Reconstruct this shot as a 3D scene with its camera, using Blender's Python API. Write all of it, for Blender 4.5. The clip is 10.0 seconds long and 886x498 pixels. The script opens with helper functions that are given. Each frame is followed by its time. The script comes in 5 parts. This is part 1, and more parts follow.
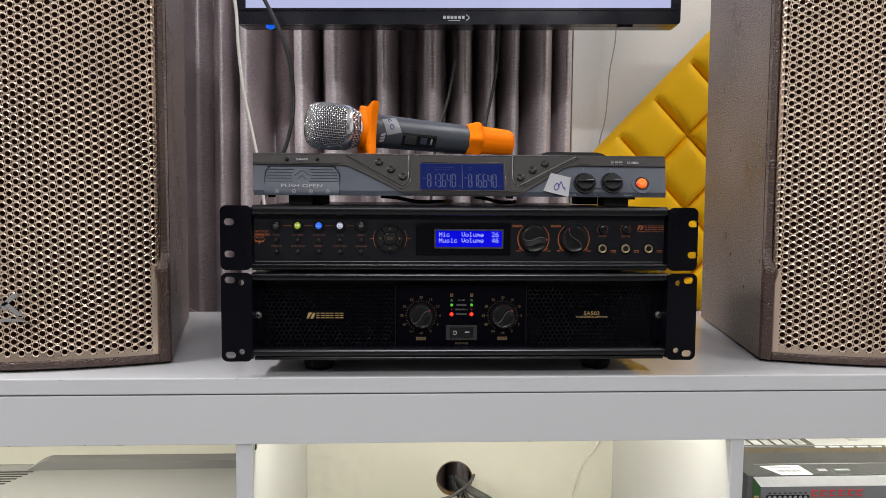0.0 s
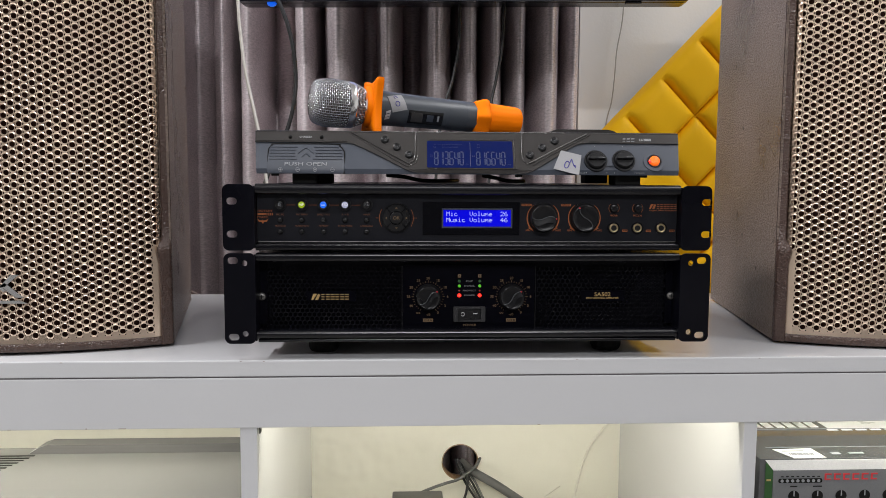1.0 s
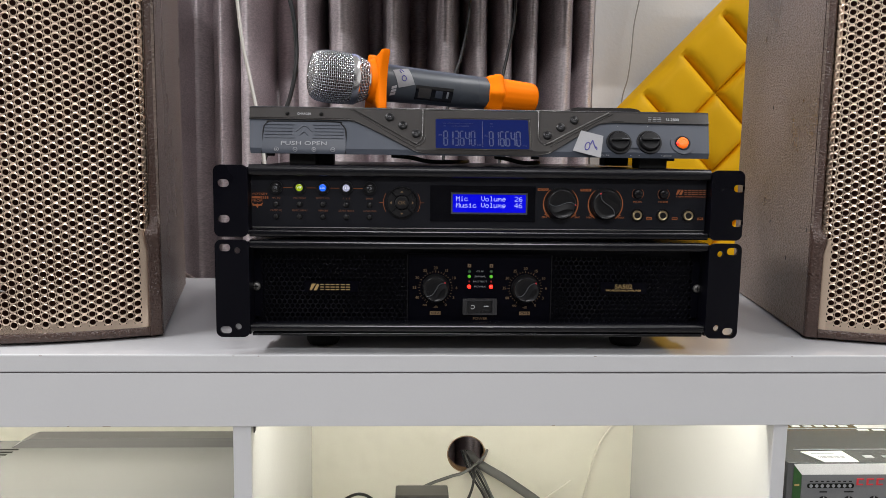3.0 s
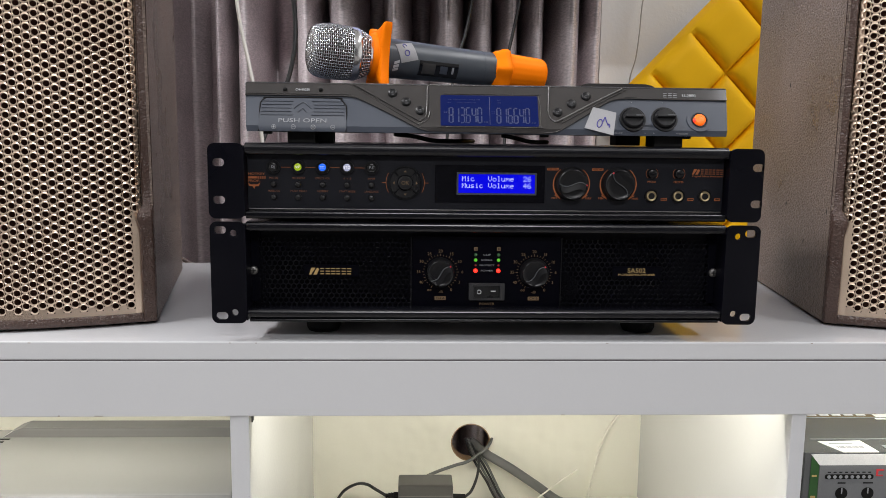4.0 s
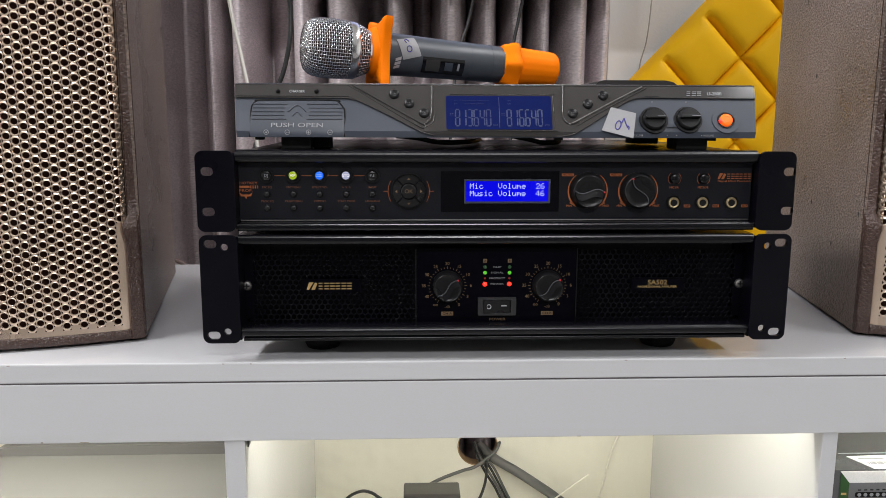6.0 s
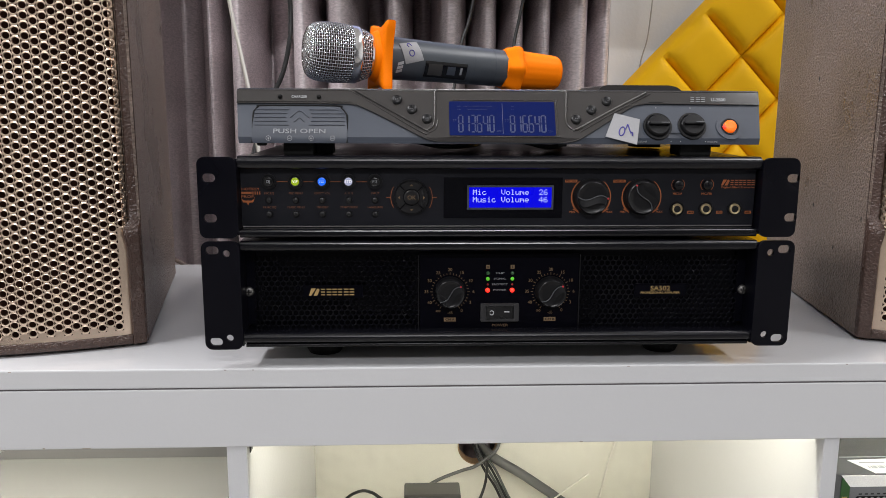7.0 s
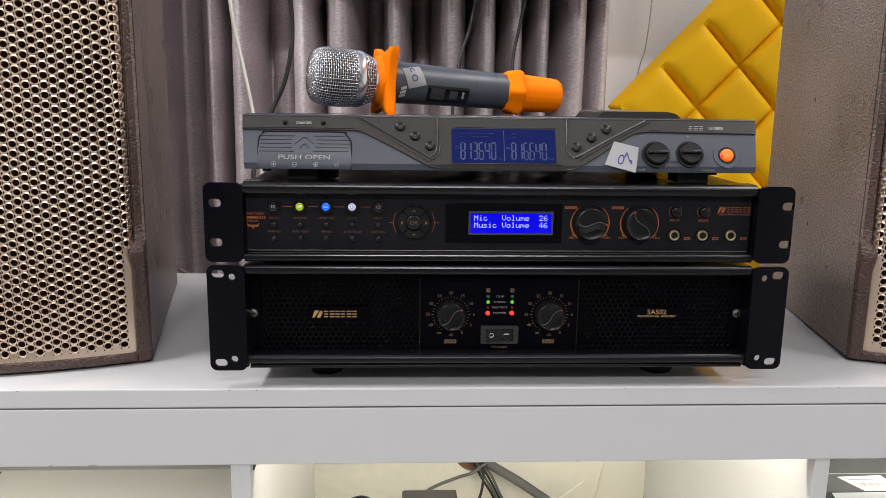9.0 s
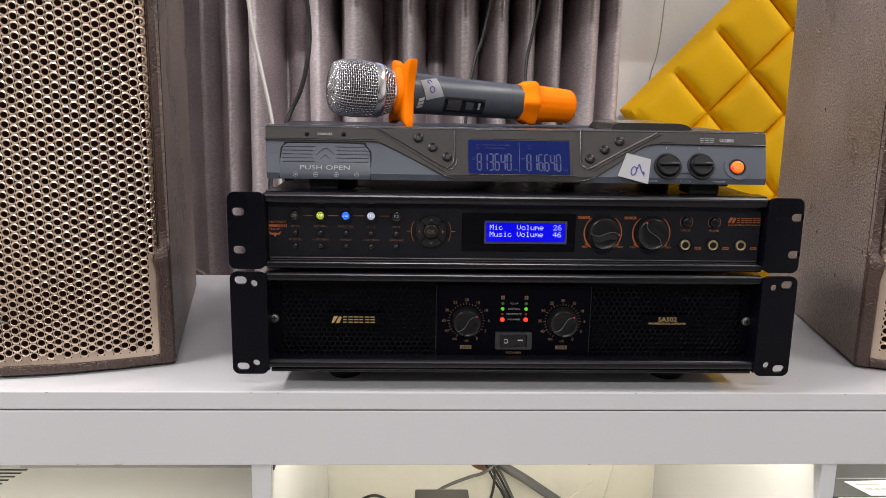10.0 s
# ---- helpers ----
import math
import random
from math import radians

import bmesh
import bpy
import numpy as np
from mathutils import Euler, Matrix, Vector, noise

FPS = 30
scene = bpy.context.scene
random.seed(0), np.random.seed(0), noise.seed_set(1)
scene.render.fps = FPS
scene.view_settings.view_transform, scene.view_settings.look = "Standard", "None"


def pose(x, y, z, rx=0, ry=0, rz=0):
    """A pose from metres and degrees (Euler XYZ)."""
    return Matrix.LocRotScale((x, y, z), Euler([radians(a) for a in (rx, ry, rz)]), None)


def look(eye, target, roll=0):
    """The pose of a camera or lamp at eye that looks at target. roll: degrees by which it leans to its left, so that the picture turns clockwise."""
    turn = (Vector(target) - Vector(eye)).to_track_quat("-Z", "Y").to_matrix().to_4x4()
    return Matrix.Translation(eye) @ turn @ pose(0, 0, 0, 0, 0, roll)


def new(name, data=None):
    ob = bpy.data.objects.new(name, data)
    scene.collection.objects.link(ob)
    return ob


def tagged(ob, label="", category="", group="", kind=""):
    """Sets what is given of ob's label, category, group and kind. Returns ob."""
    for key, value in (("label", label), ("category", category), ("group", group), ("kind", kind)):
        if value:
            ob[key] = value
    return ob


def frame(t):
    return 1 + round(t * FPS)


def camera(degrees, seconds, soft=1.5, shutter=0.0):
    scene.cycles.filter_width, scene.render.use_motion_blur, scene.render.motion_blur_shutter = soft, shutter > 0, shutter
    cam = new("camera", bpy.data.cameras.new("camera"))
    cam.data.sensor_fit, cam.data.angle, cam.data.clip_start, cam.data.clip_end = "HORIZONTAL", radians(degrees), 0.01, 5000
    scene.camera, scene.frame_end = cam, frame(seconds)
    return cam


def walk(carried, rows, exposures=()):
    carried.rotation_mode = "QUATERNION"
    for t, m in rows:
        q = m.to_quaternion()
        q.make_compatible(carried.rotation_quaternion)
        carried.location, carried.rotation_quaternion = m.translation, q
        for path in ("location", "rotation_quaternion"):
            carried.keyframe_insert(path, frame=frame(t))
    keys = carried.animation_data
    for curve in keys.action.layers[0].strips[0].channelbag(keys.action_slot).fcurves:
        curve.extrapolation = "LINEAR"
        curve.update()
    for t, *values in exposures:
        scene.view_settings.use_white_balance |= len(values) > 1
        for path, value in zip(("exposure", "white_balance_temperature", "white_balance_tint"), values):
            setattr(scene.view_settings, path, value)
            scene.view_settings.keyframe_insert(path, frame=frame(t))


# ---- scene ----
cam = camera(59.0, 10.0, soft=0.8)
PATH = [
    (0, (-0.059, -0.786, 0.191), (0.04, 1.206, 0.04), 0.4),
    (0.5, (-0.057, -0.779, 0.193), (0.039, 1.211, 0.024), 0.4),
    (1, (-0.064, -0.768, 0.185), (0.031, 1.221, -0.006), 0.3),
    (1.5, (-0.062, -0.751, 0.187), (0.032, 1.236, -0.018), 0.4),
    (2, (-0.054, -0.736, 0.19), (0.034, 1.25, -0.03), 0.5),
    (2.5, (-0.06, -0.722, 0.192), (0.024, 1.262, -0.043), 0.7),
    (4, (-0.067, -0.678, 0.182), (0.012, 1.3, -0.103), 0.7),
    (4.5, (-0.06, -0.662, 0.187), (0.017, 1.313, -0.118), 0.5),
    (5, (-0.058, -0.652, 0.192), (0.017, 1.321, -0.131), 0.4),
    (5.5, (-0.064, -0.636, 0.196), (0.009, 1.335, -0.135), 0.2),
    (7, (-0.074, -0.622, 0.215), (0.008, 1.343, -0.147), 0.3),
    (7.5, (-0.077, -0.621, 0.212), (0.01, 1.343, -0.158), 0.3),
    (8, (-0.081, -0.616, 0.224), (0.009, 1.346, -0.155), 0.5),
    (8.5, (-0.078, -0.621, 0.23), (0.015, 1.34, -0.152), 0.6),
    (9, (-0.08, -0.628, 0.245), (0.015, 1.332, -0.142), 0.8),
    (9.5, (-0.081, -0.636, 0.255), (0.009, 1.323, -0.136), 0.9),
    (10, (-0.087, -0.643, 0.258), (-0.015, 1.316, -0.138), 1.0),
]
walk(cam, [(t, look(eye, target, roll)) for t, eye, target, roll in PATH],
     [(0, -0.40, 6500, 10), (2.5, -0.36, 6500, 10), (5, -0.29, 6500, 10), (6, -0.29, 6500, 10), (8.5, -0.24, 6600, 11), (10, -0.20, 6700, 12.5)])

# ---- light ----
world = bpy.data.worlds.new("world")
scene.world = world
world.use_nodes = True
world.node_tree.nodes["Background"].inputs["Color"].default_value = (0.9, 0.95, 1.0, 1)
world.node_tree.nodes["Background"].inputs["Strength"].default_value = 0.05


def area_lamp(name, eye, target, sx, sy, watts, colour):
    d = bpy.data.lights.new(name, "AREA")
    d.shape, d.size, d.size_y, d.energy, d.color = "RECTANGLE", sx, sy, watts, colour
    ob = new(name, d)
    ob.matrix_world = look(eye, target)
    return ob


COOL = (0.974, 0.968, 0.99)
area_lamp("ceiling_lamp", (0.13, -2.5, 1.86), (0.13, -2.5, 0), 1.1, 0.22, 76, COOL)
area_lamp("ceiling_lamp", (-1.3, -0.25, 1.86), (-1.3, -0.25, 0), 0.3, 1.2, 74, COOL)
area_lamp("ceiling_lamp", (1.1, -0.2, 1.86), (1.1, -0.2, 0), 0.3, 1.2, 29, COOL)


# ---- materials ----
def mat(name, colour, rough=0.5, metal=0.0, vary=0.12, scale=60.0, bump=0.0, bump_scale=400.0, fine=900.0, gloss_vary=0.1,
        emit=None, power=0.0, coat=0.0, sheen=0.0, stretch=(1, 1, 1), spec=0.5, bump_depth=0.6):
    """A surface with two scales of colour and gloss variation and a fine relief."""
    m = bpy.data.materials.new(name)
    m.use_nodes = True
    nt = m.node_tree
    n, ln = nt.nodes, nt.links
    p = n["Principled BSDF"]
    co = n.new("ShaderNodeTexCoord")
    mp = n.new("ShaderNodeMapping")
    mp.inputs["Scale"].default_value = stretch
    ln.new(co.outputs["Object"], mp.inputs["Vector"])
    big, small = n.new("ShaderNodeTexNoise"), n.new("ShaderNodeTexNoise")
    big.inputs["Scale"].default_value, small.inputs["Scale"].default_value = scale * 0.15, fine
    big.inputs["Detail"].default_value, small.inputs["Detail"].default_value = 4, 3
    for t in (big, small):
        ln.new(mp.outputs["Vector"], t.inputs["Vector"])
    add = n.new("ShaderNodeMath")
    add.operation = "ADD"
    ln.new(big.outputs["Fac"], add.inputs[0])
    ln.new(small.outputs["Fac"], add.inputs[1])
    ramp = n.new("ShaderNodeMapRange")
    ramp.inputs["From Min"].default_value, ramp.inputs["From Max"].default_value = 0.6, 1.4
    ramp.inputs["To Min"].default_value, ramp.inputs["To Max"].default_value = 1 - vary, 1 + vary
    ln.new(add.outputs[0], ramp.inputs["Value"])
    mul = n.new("ShaderNodeVectorMath")
    mul.operation = "SCALE"
    mul.inputs[0].default_value = colour
    ln.new(ramp.outputs[0], mul.inputs["Scale"])
    ln.new(mul.outputs["Vector"], p.inputs["Base Color"])
    gr = n.new("ShaderNodeMapRange")
    gr.inputs["From Min"].default_value, gr.inputs["From Max"].default_value = 0.3, 0.7
    gr.inputs["To Min"].default_value, gr.inputs["To Max"].default_value = max(0.02, rough - gloss_vary), min(1, rough + gloss_vary)
    ln.new(big.outputs["Fac"], gr.inputs["Value"])
    ln.new(gr.outputs[0], p.inputs["Roughness"])
    p.inputs["Metallic"].default_value = metal
    p.inputs["Coat Weight"].default_value = coat
    p.inputs["Specular IOR Level"].default_value = spec
    p.inputs["Sheen Weight"].default_value = sheen
    if bump:
        bn = n.new("ShaderNodeTexNoise")
        bn.inputs["Scale"].default_value, bn.inputs["Detail"].default_value = bump_scale, 2
        ln.new(mp.outputs["Vector"], bn.inputs["Vector"])
        bp = n.new("ShaderNodeBump")
        bp.inputs["Strength"].default_value, bp.inputs["Distance"].default_value = bump, bump_depth / bump_scale
        ln.new(bn.outputs["Fac"], bp.inputs["Height"])
        ln.new(bp.outputs["Normal"], p.inputs["Normal"])
    if emit:
        p.inputs["Emission Color"].default_value = (*emit, 1)
        p.inputs["Emission Strength"].default_value = power
    return m


MELAMINE = mat("white_melamine", (0.60, 0.605, 0.62), 0.13, vary=0.03, scale=30, bump=0.03, bump_scale=250, gloss_vary=0.04)
PANEL_CREAM = mat("cream_panel", (0.80, 0.78, 0.70), 0.16, vary=0.04, scale=40, bump=0.25, bump_scale=14, bump_depth=0.5, gloss_vary=0.05)
PLASTER = mat("painted_plaster", (0.80, 0.795, 0.77), 0.8, vary=0.04, scale=25, bump=0.1, bump_scale=180)
SOUTH = mat("dark_display_wall", (0.06, 0.06, 0.064), 0.8, vary=0.1)
CEILING = mat("ceiling_paint", (0.8, 0.8, 0.78), 0.9, vary=0.03)
FLOOR = mat("floor_tile", (0.22, 0.21, 0.20), 0.3, vary=0.1, scale=20)
DARK_GAP = mat("shadow_gap_board", (0.03, 0.03, 0.03), 0.8)
CURTAIN = mat("taupe_satin", (0.68, 0.61, 0.625), 0.37, metal=0.32, vary=0.4, scale=40, fine=420, bump=0.4, bump_scale=450, gloss_vary=0.08,
              stretch=(0.3, 0.3, 1))
QUILT = mat("yellow_vinyl", (0.98, 0.545, 0.0), 0.62, vary=0.05, scale=50, bump=0.08, bump_scale=900, spec=0.3)
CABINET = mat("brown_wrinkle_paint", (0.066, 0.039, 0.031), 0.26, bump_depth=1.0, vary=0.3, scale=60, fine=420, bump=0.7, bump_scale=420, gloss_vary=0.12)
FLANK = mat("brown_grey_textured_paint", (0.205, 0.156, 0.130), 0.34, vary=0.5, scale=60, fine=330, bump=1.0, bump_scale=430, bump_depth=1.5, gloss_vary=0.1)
GRILLE = mat("champagne_grille_paint", (0.72, 0.57, 0.45), 0.33, metal=0.9, vary=0.08, scale=40, bump=0.05, bump_scale=1500)
CLOTH = mat("grille_cloth", (0.034, 0.016, 0.012), 0.95, spec=0.03, vary=0.3, fine=1500)
BLACK = mat("black_powder_coat", (0.0018, 0.0018, 0.0042), 0.32, spec=0.2, vary=0.15, bump=0.12, bump_scale=2500)
BLACK_SATIN = mat("black_anodised", (0.003, 0.003, 0.005), 0.26, spec=0.5, vary=0.2, scale=80, gloss_vary=0.08, stretch=(0.1, 1, 1))
PANEL_GREY = mat("charcoal_front_panel", (0.0065, 0.0070, 0.0105), 0.5, spec=0.2, vary=0.15, bump=0.1, bump_scale=2200)
MESH_BLACK = mat("black_gloss_mesh", (0.001, 0.001, 0.0028), 0.24, spec=0.14, vary=0.2)
PANEL_BLACK = mat("black_front_panel", (0.0008, 0.0008, 0.0030), 0.4, spec=0.08, vary=0.15)
GLOSS_BLACK = mat("gloss_black_acrylic", (0.0015, 0.0015, 0.003), 0.06, vary=0.1, gloss_vary=0.02)
RUBBER = mat("black_rubber", (0.003, 0.003, 0.003), 0.75, spec=0.25)
STEEL = mat("dull_steel", (0.20, 0.195, 0.19), 0.45, metal=1.0, vary=0.1)
CHROME = mat("brushed_chrome", (0.78, 0.78, 0.79), 0.2, metal=1.0, vary=0.08, gloss_vary=0.06)
WIRE = mat("steel_wire", (0.66, 0.67, 0.70), 0.24, metal=1.0, vary=0.15)
GOLD = mat("gold_plate", (0.50, 0.40, 0.24), 0.45, metal=1.0)
ORANGE_INK = mat("orange_print", (0.34, 0.097, 0.025), 0.6)
LABEL_INK = mat("dim_orange_print", (0.17, 0.062, 0.028), 0.6)
DIM_INK = mat("dim_gold_print", (0.18, 0.115, 0.06), 0.55)
GOLD_INK = mat("gold_print", (0.5, 0.33, 0.13), 0.55)
WHITE_INK = mat("white_print", (0.41, 0.42, 0.44), 0.6)
GREY_INK = mat("grey_print", (0.27, 0.28, 0.30), 0.6)
BLUE_GREY = mat("blue_grey_plastic", (0.044, 0.052, 0.070), 0.4, vary=0.06, bump=0.05, bump_scale=1500)
SMOKE = mat("smoked_plastic", (0.044, 0.041, 0.040), 0.14, vary=0.06, gloss_vary=0.04)
KEY_GREY = mat("dark_grey_key", (0.011, 0.011, 0.012), 0.3, spec=0.4)
# lighter than KNOB: the knob ridge's highlight is put into the colour
RIDGE_GLINT = mat("ridge_highlight_grey", (0.045, 0.05, 0.055), 0.35)
SWITCH_GREY = mat("dark_grey_switch_frame", (0.030, 0.030, 0.032), 0.35, spec=0.4)
KNOB = mat("black_knob_plastic", (0.007, 0.007, 0.008), 0.3, spec=0.3)
ORANGE_RUBBER = mat("orange_silicone", (1.0, 0.215, 0.0), 0.55, spec=0.1, vary=0.04, bump=0.05, bump_scale=900)
MIC_GREY = mat("slate_grey_lacquer", (0.052, 0.06, 0.072), 0.38, vary=0.06)
PAPER = mat("white_sticker_paper", (0.28, 0.28, 0.29), 0.6, vary=0.06, scale=300)
INK_BLUE = mat("blue_pen_ink", (0.03, 0.02, 0.22), 0.5)
LCD_BLUE = mat("blue_backlit_lcd", (0.0, 0.0, 0.2), 0.3, emit=(0.002, 0.002, 0.9), power=0.85, spec=0.2)
LCD_TEXT = mat("lcd_lit_characters", (0.4, 0.45, 0.9), 0.4, emit=(0.5, 0.58, 1.0), power=0.65)
LCD_DIM = mat("dim_blue_lcd", (0.006, 0.010, 0.05), 0.12, emit=(0.006, 0.016, 0.15), power=0.34, spec=0.08)
LCD_DIGIT = mat("lcd_segments", (0.07, 0.085, 0.16), 0.4, emit=(0.09, 0.13, 0.28), power=0.12)
LED_RED = mat("red_led", (0.8, 0.05, 0.02), 0.3, emit=(1.0, 0.016, 0.010), power=3.5)
LED_RED_OFF = mat("dim_red_led", (0.3, 0.02, 0.02), 0.3, emit=(0.4, 0.01, 0.01), power=0.06)
LED_GREEN = mat("green_led", (0.1, 0.5, 0.05), 0.3, emit=(0.14, 0.7, 0.02), power=0.5)
LED_OFF = mat("unlit_green_led", (0.05, 0.13, 0.06), 0.25)
LED_DARK = mat("unlit_key_lens", (0.010, 0.010, 0.011), 0.2, spec=0.4)
KEY_GLOW = mat("lit_key_lettering", (0.7, 0.7, 0.7), 0.4, emit=(0.9, 0.85, 0.85), power=0.55)
LED_YELLOW = mat("yellow_green_key", (0.12, 0.17, 0.01), 0.2, emit=(0.45, 0.65, 0.0), power=0.6)
LED_BLUE = mat("blue_key", (0.01, 0.1, 0.6), 0.3, emit=(0.0, 0.14, 1.0), power=0.85)
LED_WHITE = mat("white_key", (0.2, 0.2, 0.25), 0.2, emit=(0.6, 0.65, 0.95), power=0.5)
LED_ORANGE = mat("orange_power_key", (0.85, 0.16, 0.02), 0.3, emit=(1.0, 0.13, 0.002), power=0.8)
SCREEN = mat("lit_tv_screen", (0.02, 0.02, 0.03), 0.2, emit=(0.62, 0.66, 1.0), power=0.95)
TV_BLACK = mat("tv_bezel_plastic", (0.008, 0.009, 0.014), 0.22)
CASE_DARK = mat("grey_ridge_plastic", (0.10, 0.098, 0.10), 0.4, vary=0.05)
CASE_GREY = mat("grey_case_plastic", (0.17, 0.168, 0.165), 0.18, vary=0.04, gloss_vary=0.02)
CARTON = mat("grey_printed_carton", (0.085, 0.088, 0.092), 0.2, vary=0.1, scale=40, coat=0.5)
CARTON_GREY = mat("grey_print_area", (0.15, 0.155, 0.165), 0.35)
CARTON_WHITE = mat("white_print_area", (0.8, 0.8, 0.8), 0.35)
CARTON_GREEN = mat("green_print_area", (0.025, 0.085, 0.022), 0.4)
RED_INK = mat("red_print", (0.55, 0.03, 0.04), 0.5)
CABLE_BLACK = mat("black_cable", (0.016, 0.016, 0.017), 0.5)
ADAPTER_GREY = mat("dark_grey_plastic", (0.055, 0.053, 0.052), 0.4)
CABLE_GREY = mat("grey_cable", (0.12, 0.12, 0.12), 0.5)
CABLE_PALE = mat("pale_grey_cable", (0.45, 0.43, 0.39), 0.5)
CABLE_BROWN = mat("brown_cable", (0.14, 0.095, 0.085), 0.5)
CABLE_WHITE = mat("white_cable", (0.78, 0.75, 0.68), 0.5)
JOINT = mat("board_joint", (0.13, 0.115, 0.12), 0.8)
CHIP = mat("bruised_board_edge", (0.30, 0.26, 0.23), 0.9, vary=0.3)
MDF = mat("raw_board_edge", (0.32, 0.2, 0.11), 0.9, vary=0.3)
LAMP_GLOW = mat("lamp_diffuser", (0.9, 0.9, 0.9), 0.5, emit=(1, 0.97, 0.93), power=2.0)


# ---- building helpers ----
def link(name, bm, material, parent=None, label="", smooth=False):
    me = bpy.data.meshes.new(name)
    bm.normal_update()
    bm.to_mesh(me)
    bm.free()
    if smooth:
        for f in me.polygons:
            f.use_smooth = True
        me.set_sharp_from_angle(angle=radians(48))
    me.materials.append(material)
    ob = new(name, me)
    if parent is not None:
        ob.parent = parent
    if label:
        ob["label"] = label
    return ob


def part(name, bm, material, parent, label="", smooth=False):
    return link(name, bm, material, parent, label, smooth)


def thing(name, label, category, group="", at=(0, 0, 0), rz=0.0):
    e = new(name)
    e.empty_display_size = 0.02
    e.matrix_world = pose(*at, 0, 0, rz)
    return tagged(e, label, category, group)


def box(x0, x1, y0, y1, z0, z1, bevel=0.0, seg=2, bm=None):
    b = bm or bmesh.new()
    vs = bmesh.ops.create_cube(b, size=1)["verts"]
    bmesh.ops.scale(b, vec=(x1 - x0, y1 - y0, z1 - z0), verts=vs)
    bmesh.ops.translate(b, vec=((x0 + x1) / 2, (y0 + y1) / 2, (z0 + z1) / 2), verts=vs)
    if bevel:
        es = list({e for v in vs for e in v.link_edges})
        bmesh.ops.bevel(b, geom=es, offset=bevel, segments=seg, profile=0.6, affect="EDGES")
    return b


def prism(outline, y0, y1, holes=(), bm=None):
    """A plate in the x-z plane from y0 (front) to y1, with holes through it."""
    b = bm or bmesh.new()
    edges = []
    for loop in (outline, *holes):
        vs = [b.verts.new((x, y0, z)) for x, z in loop]
        edges += [b.edges.new((vs[i], vs[(i + 1) % len(vs)])) for i in range(len(vs))]
    if holes:
        faces = [g for g in bmesh.ops.triangle_fill(b, use_beauty=True, edges=edges)["geom"] if isinstance(g, bmesh.types.BMFace)]
    else:
        faces = [b.faces.new([e.verts[0] for e in edges])]
    geo = bmesh.ops.extrude_face_region(b, geom=faces)["geom"]
    bmesh.ops.translate(b, vec=(0, y1 - y0, 0), verts=[g for g in geo if isinstance(g, bmesh.types.BMVert)])
    bmesh.ops.recalc_face_normals(b, faces=b.faces)
    return b


def rounded(x0, x1, z0, z1, r, n=5):
    pts = []
    for cx, cz, a in ((x1 - r, z1 - r, 0), (x0 + r, z1 - r, 90), (x0 + r, z0 + r, 180), (x1 - r, z0 + r, 270)):
        pts += [(cx + r * math.cos(radians(a + 90 * i / n)), cz + r * math.sin(radians(a + 90 * i / n))) for i in range(n + 1)]
    return pts


def circle(cx, cz, r, n=20):
    return [(cx + r * math.cos(2 * math.pi * i / n), cz + r * math.sin(2 * math.pi * i / n)) for i in range(n)]


def lathe(profile, n=32, axis="y", at=(0, 0, 0), bm=None, wave=None):
    """Turns (along, radius) pairs round an axis."""
    b = bm or bmesh.new()
    rings = []
    for s, r in profile:
        ring = []
        for i in range(n):
            a = 2 * math.pi * i / n
            k = r * (wave(a) if wave else 1)
            u, v = k * math.cos(a), k * math.sin(a)
            c = (u, s, v) if axis == "y" else (s, u, v) if axis == "x" else (u, v, s)
            ring.append(b.verts.new((c[0] + at[0], c[1] + at[1], c[2] + at[2])))
        rings.append(ring)
    for p, q in zip(rings, rings[1:]):
        for i in range(n):
            b.faces.new((p[i], p[(i + 1) % n], q[(i + 1) % n], q[i]))
    b.faces.new(rings[0])
    b.faces.new(rings[-1])
    bmesh.ops.recalc_face_normals(b, faces=b.faces)
    return b


def sweep(points, radius, n=10, steps=8, bm=None):
    """A round cable through the points."""
    b = bm or bmesh.new()
    P = [Vector(p) for p in points]
    P = [2 * P[0] - P[1]] + P + [2 * P[-1] - P[-2]]
    line = []
    for i in range(1, len(P) - 2):
        for k in range(steps):
            t = k / steps
            a, c, d, e = P[i - 1], P[i], P[i + 1], P[i + 2]
            line.append(0.5 * (2 * c + (d - a) * t + (2 * a - 5 * c + 4 * d - e) * t * t + (3 * c - a - 3 * d + e) * t ** 3))
    line.append(P[-2])
    rings, side = [], None
    for i, p in enumerate(line):
        d = (line[min(i + 1, len(line) - 1)] - line[max(i - 1, 0)]).normalized()
        if side is None:
            side = d.orthogonal().normalized()
        side = (side - d * side.dot(d)).normalized()
        up = d.cross(side)
        rings.append([b.verts.new(p + radius * (math.cos(2 * math.pi * j / n) * side + math.sin(2 * math.pi * j / n) * up)) for j in range(n)])
    for p, q in zip(rings, rings[1:]):
        for i in range(n):
            b.faces.new((p[i], p[(i + 1) % n], q[(i + 1) % n], q[i]))
    b.faces.new(rings[0])
    b.faces.new(rings[-1])
    bmesh.ops.recalc_face_normals(b, faces=b.faces)
    return b


def cable(name, points, radius, material, label, group=""):
    ob = link(name, sweep(points, radius), material, None, "", True)
    return tagged(ob, label, "cable", group)


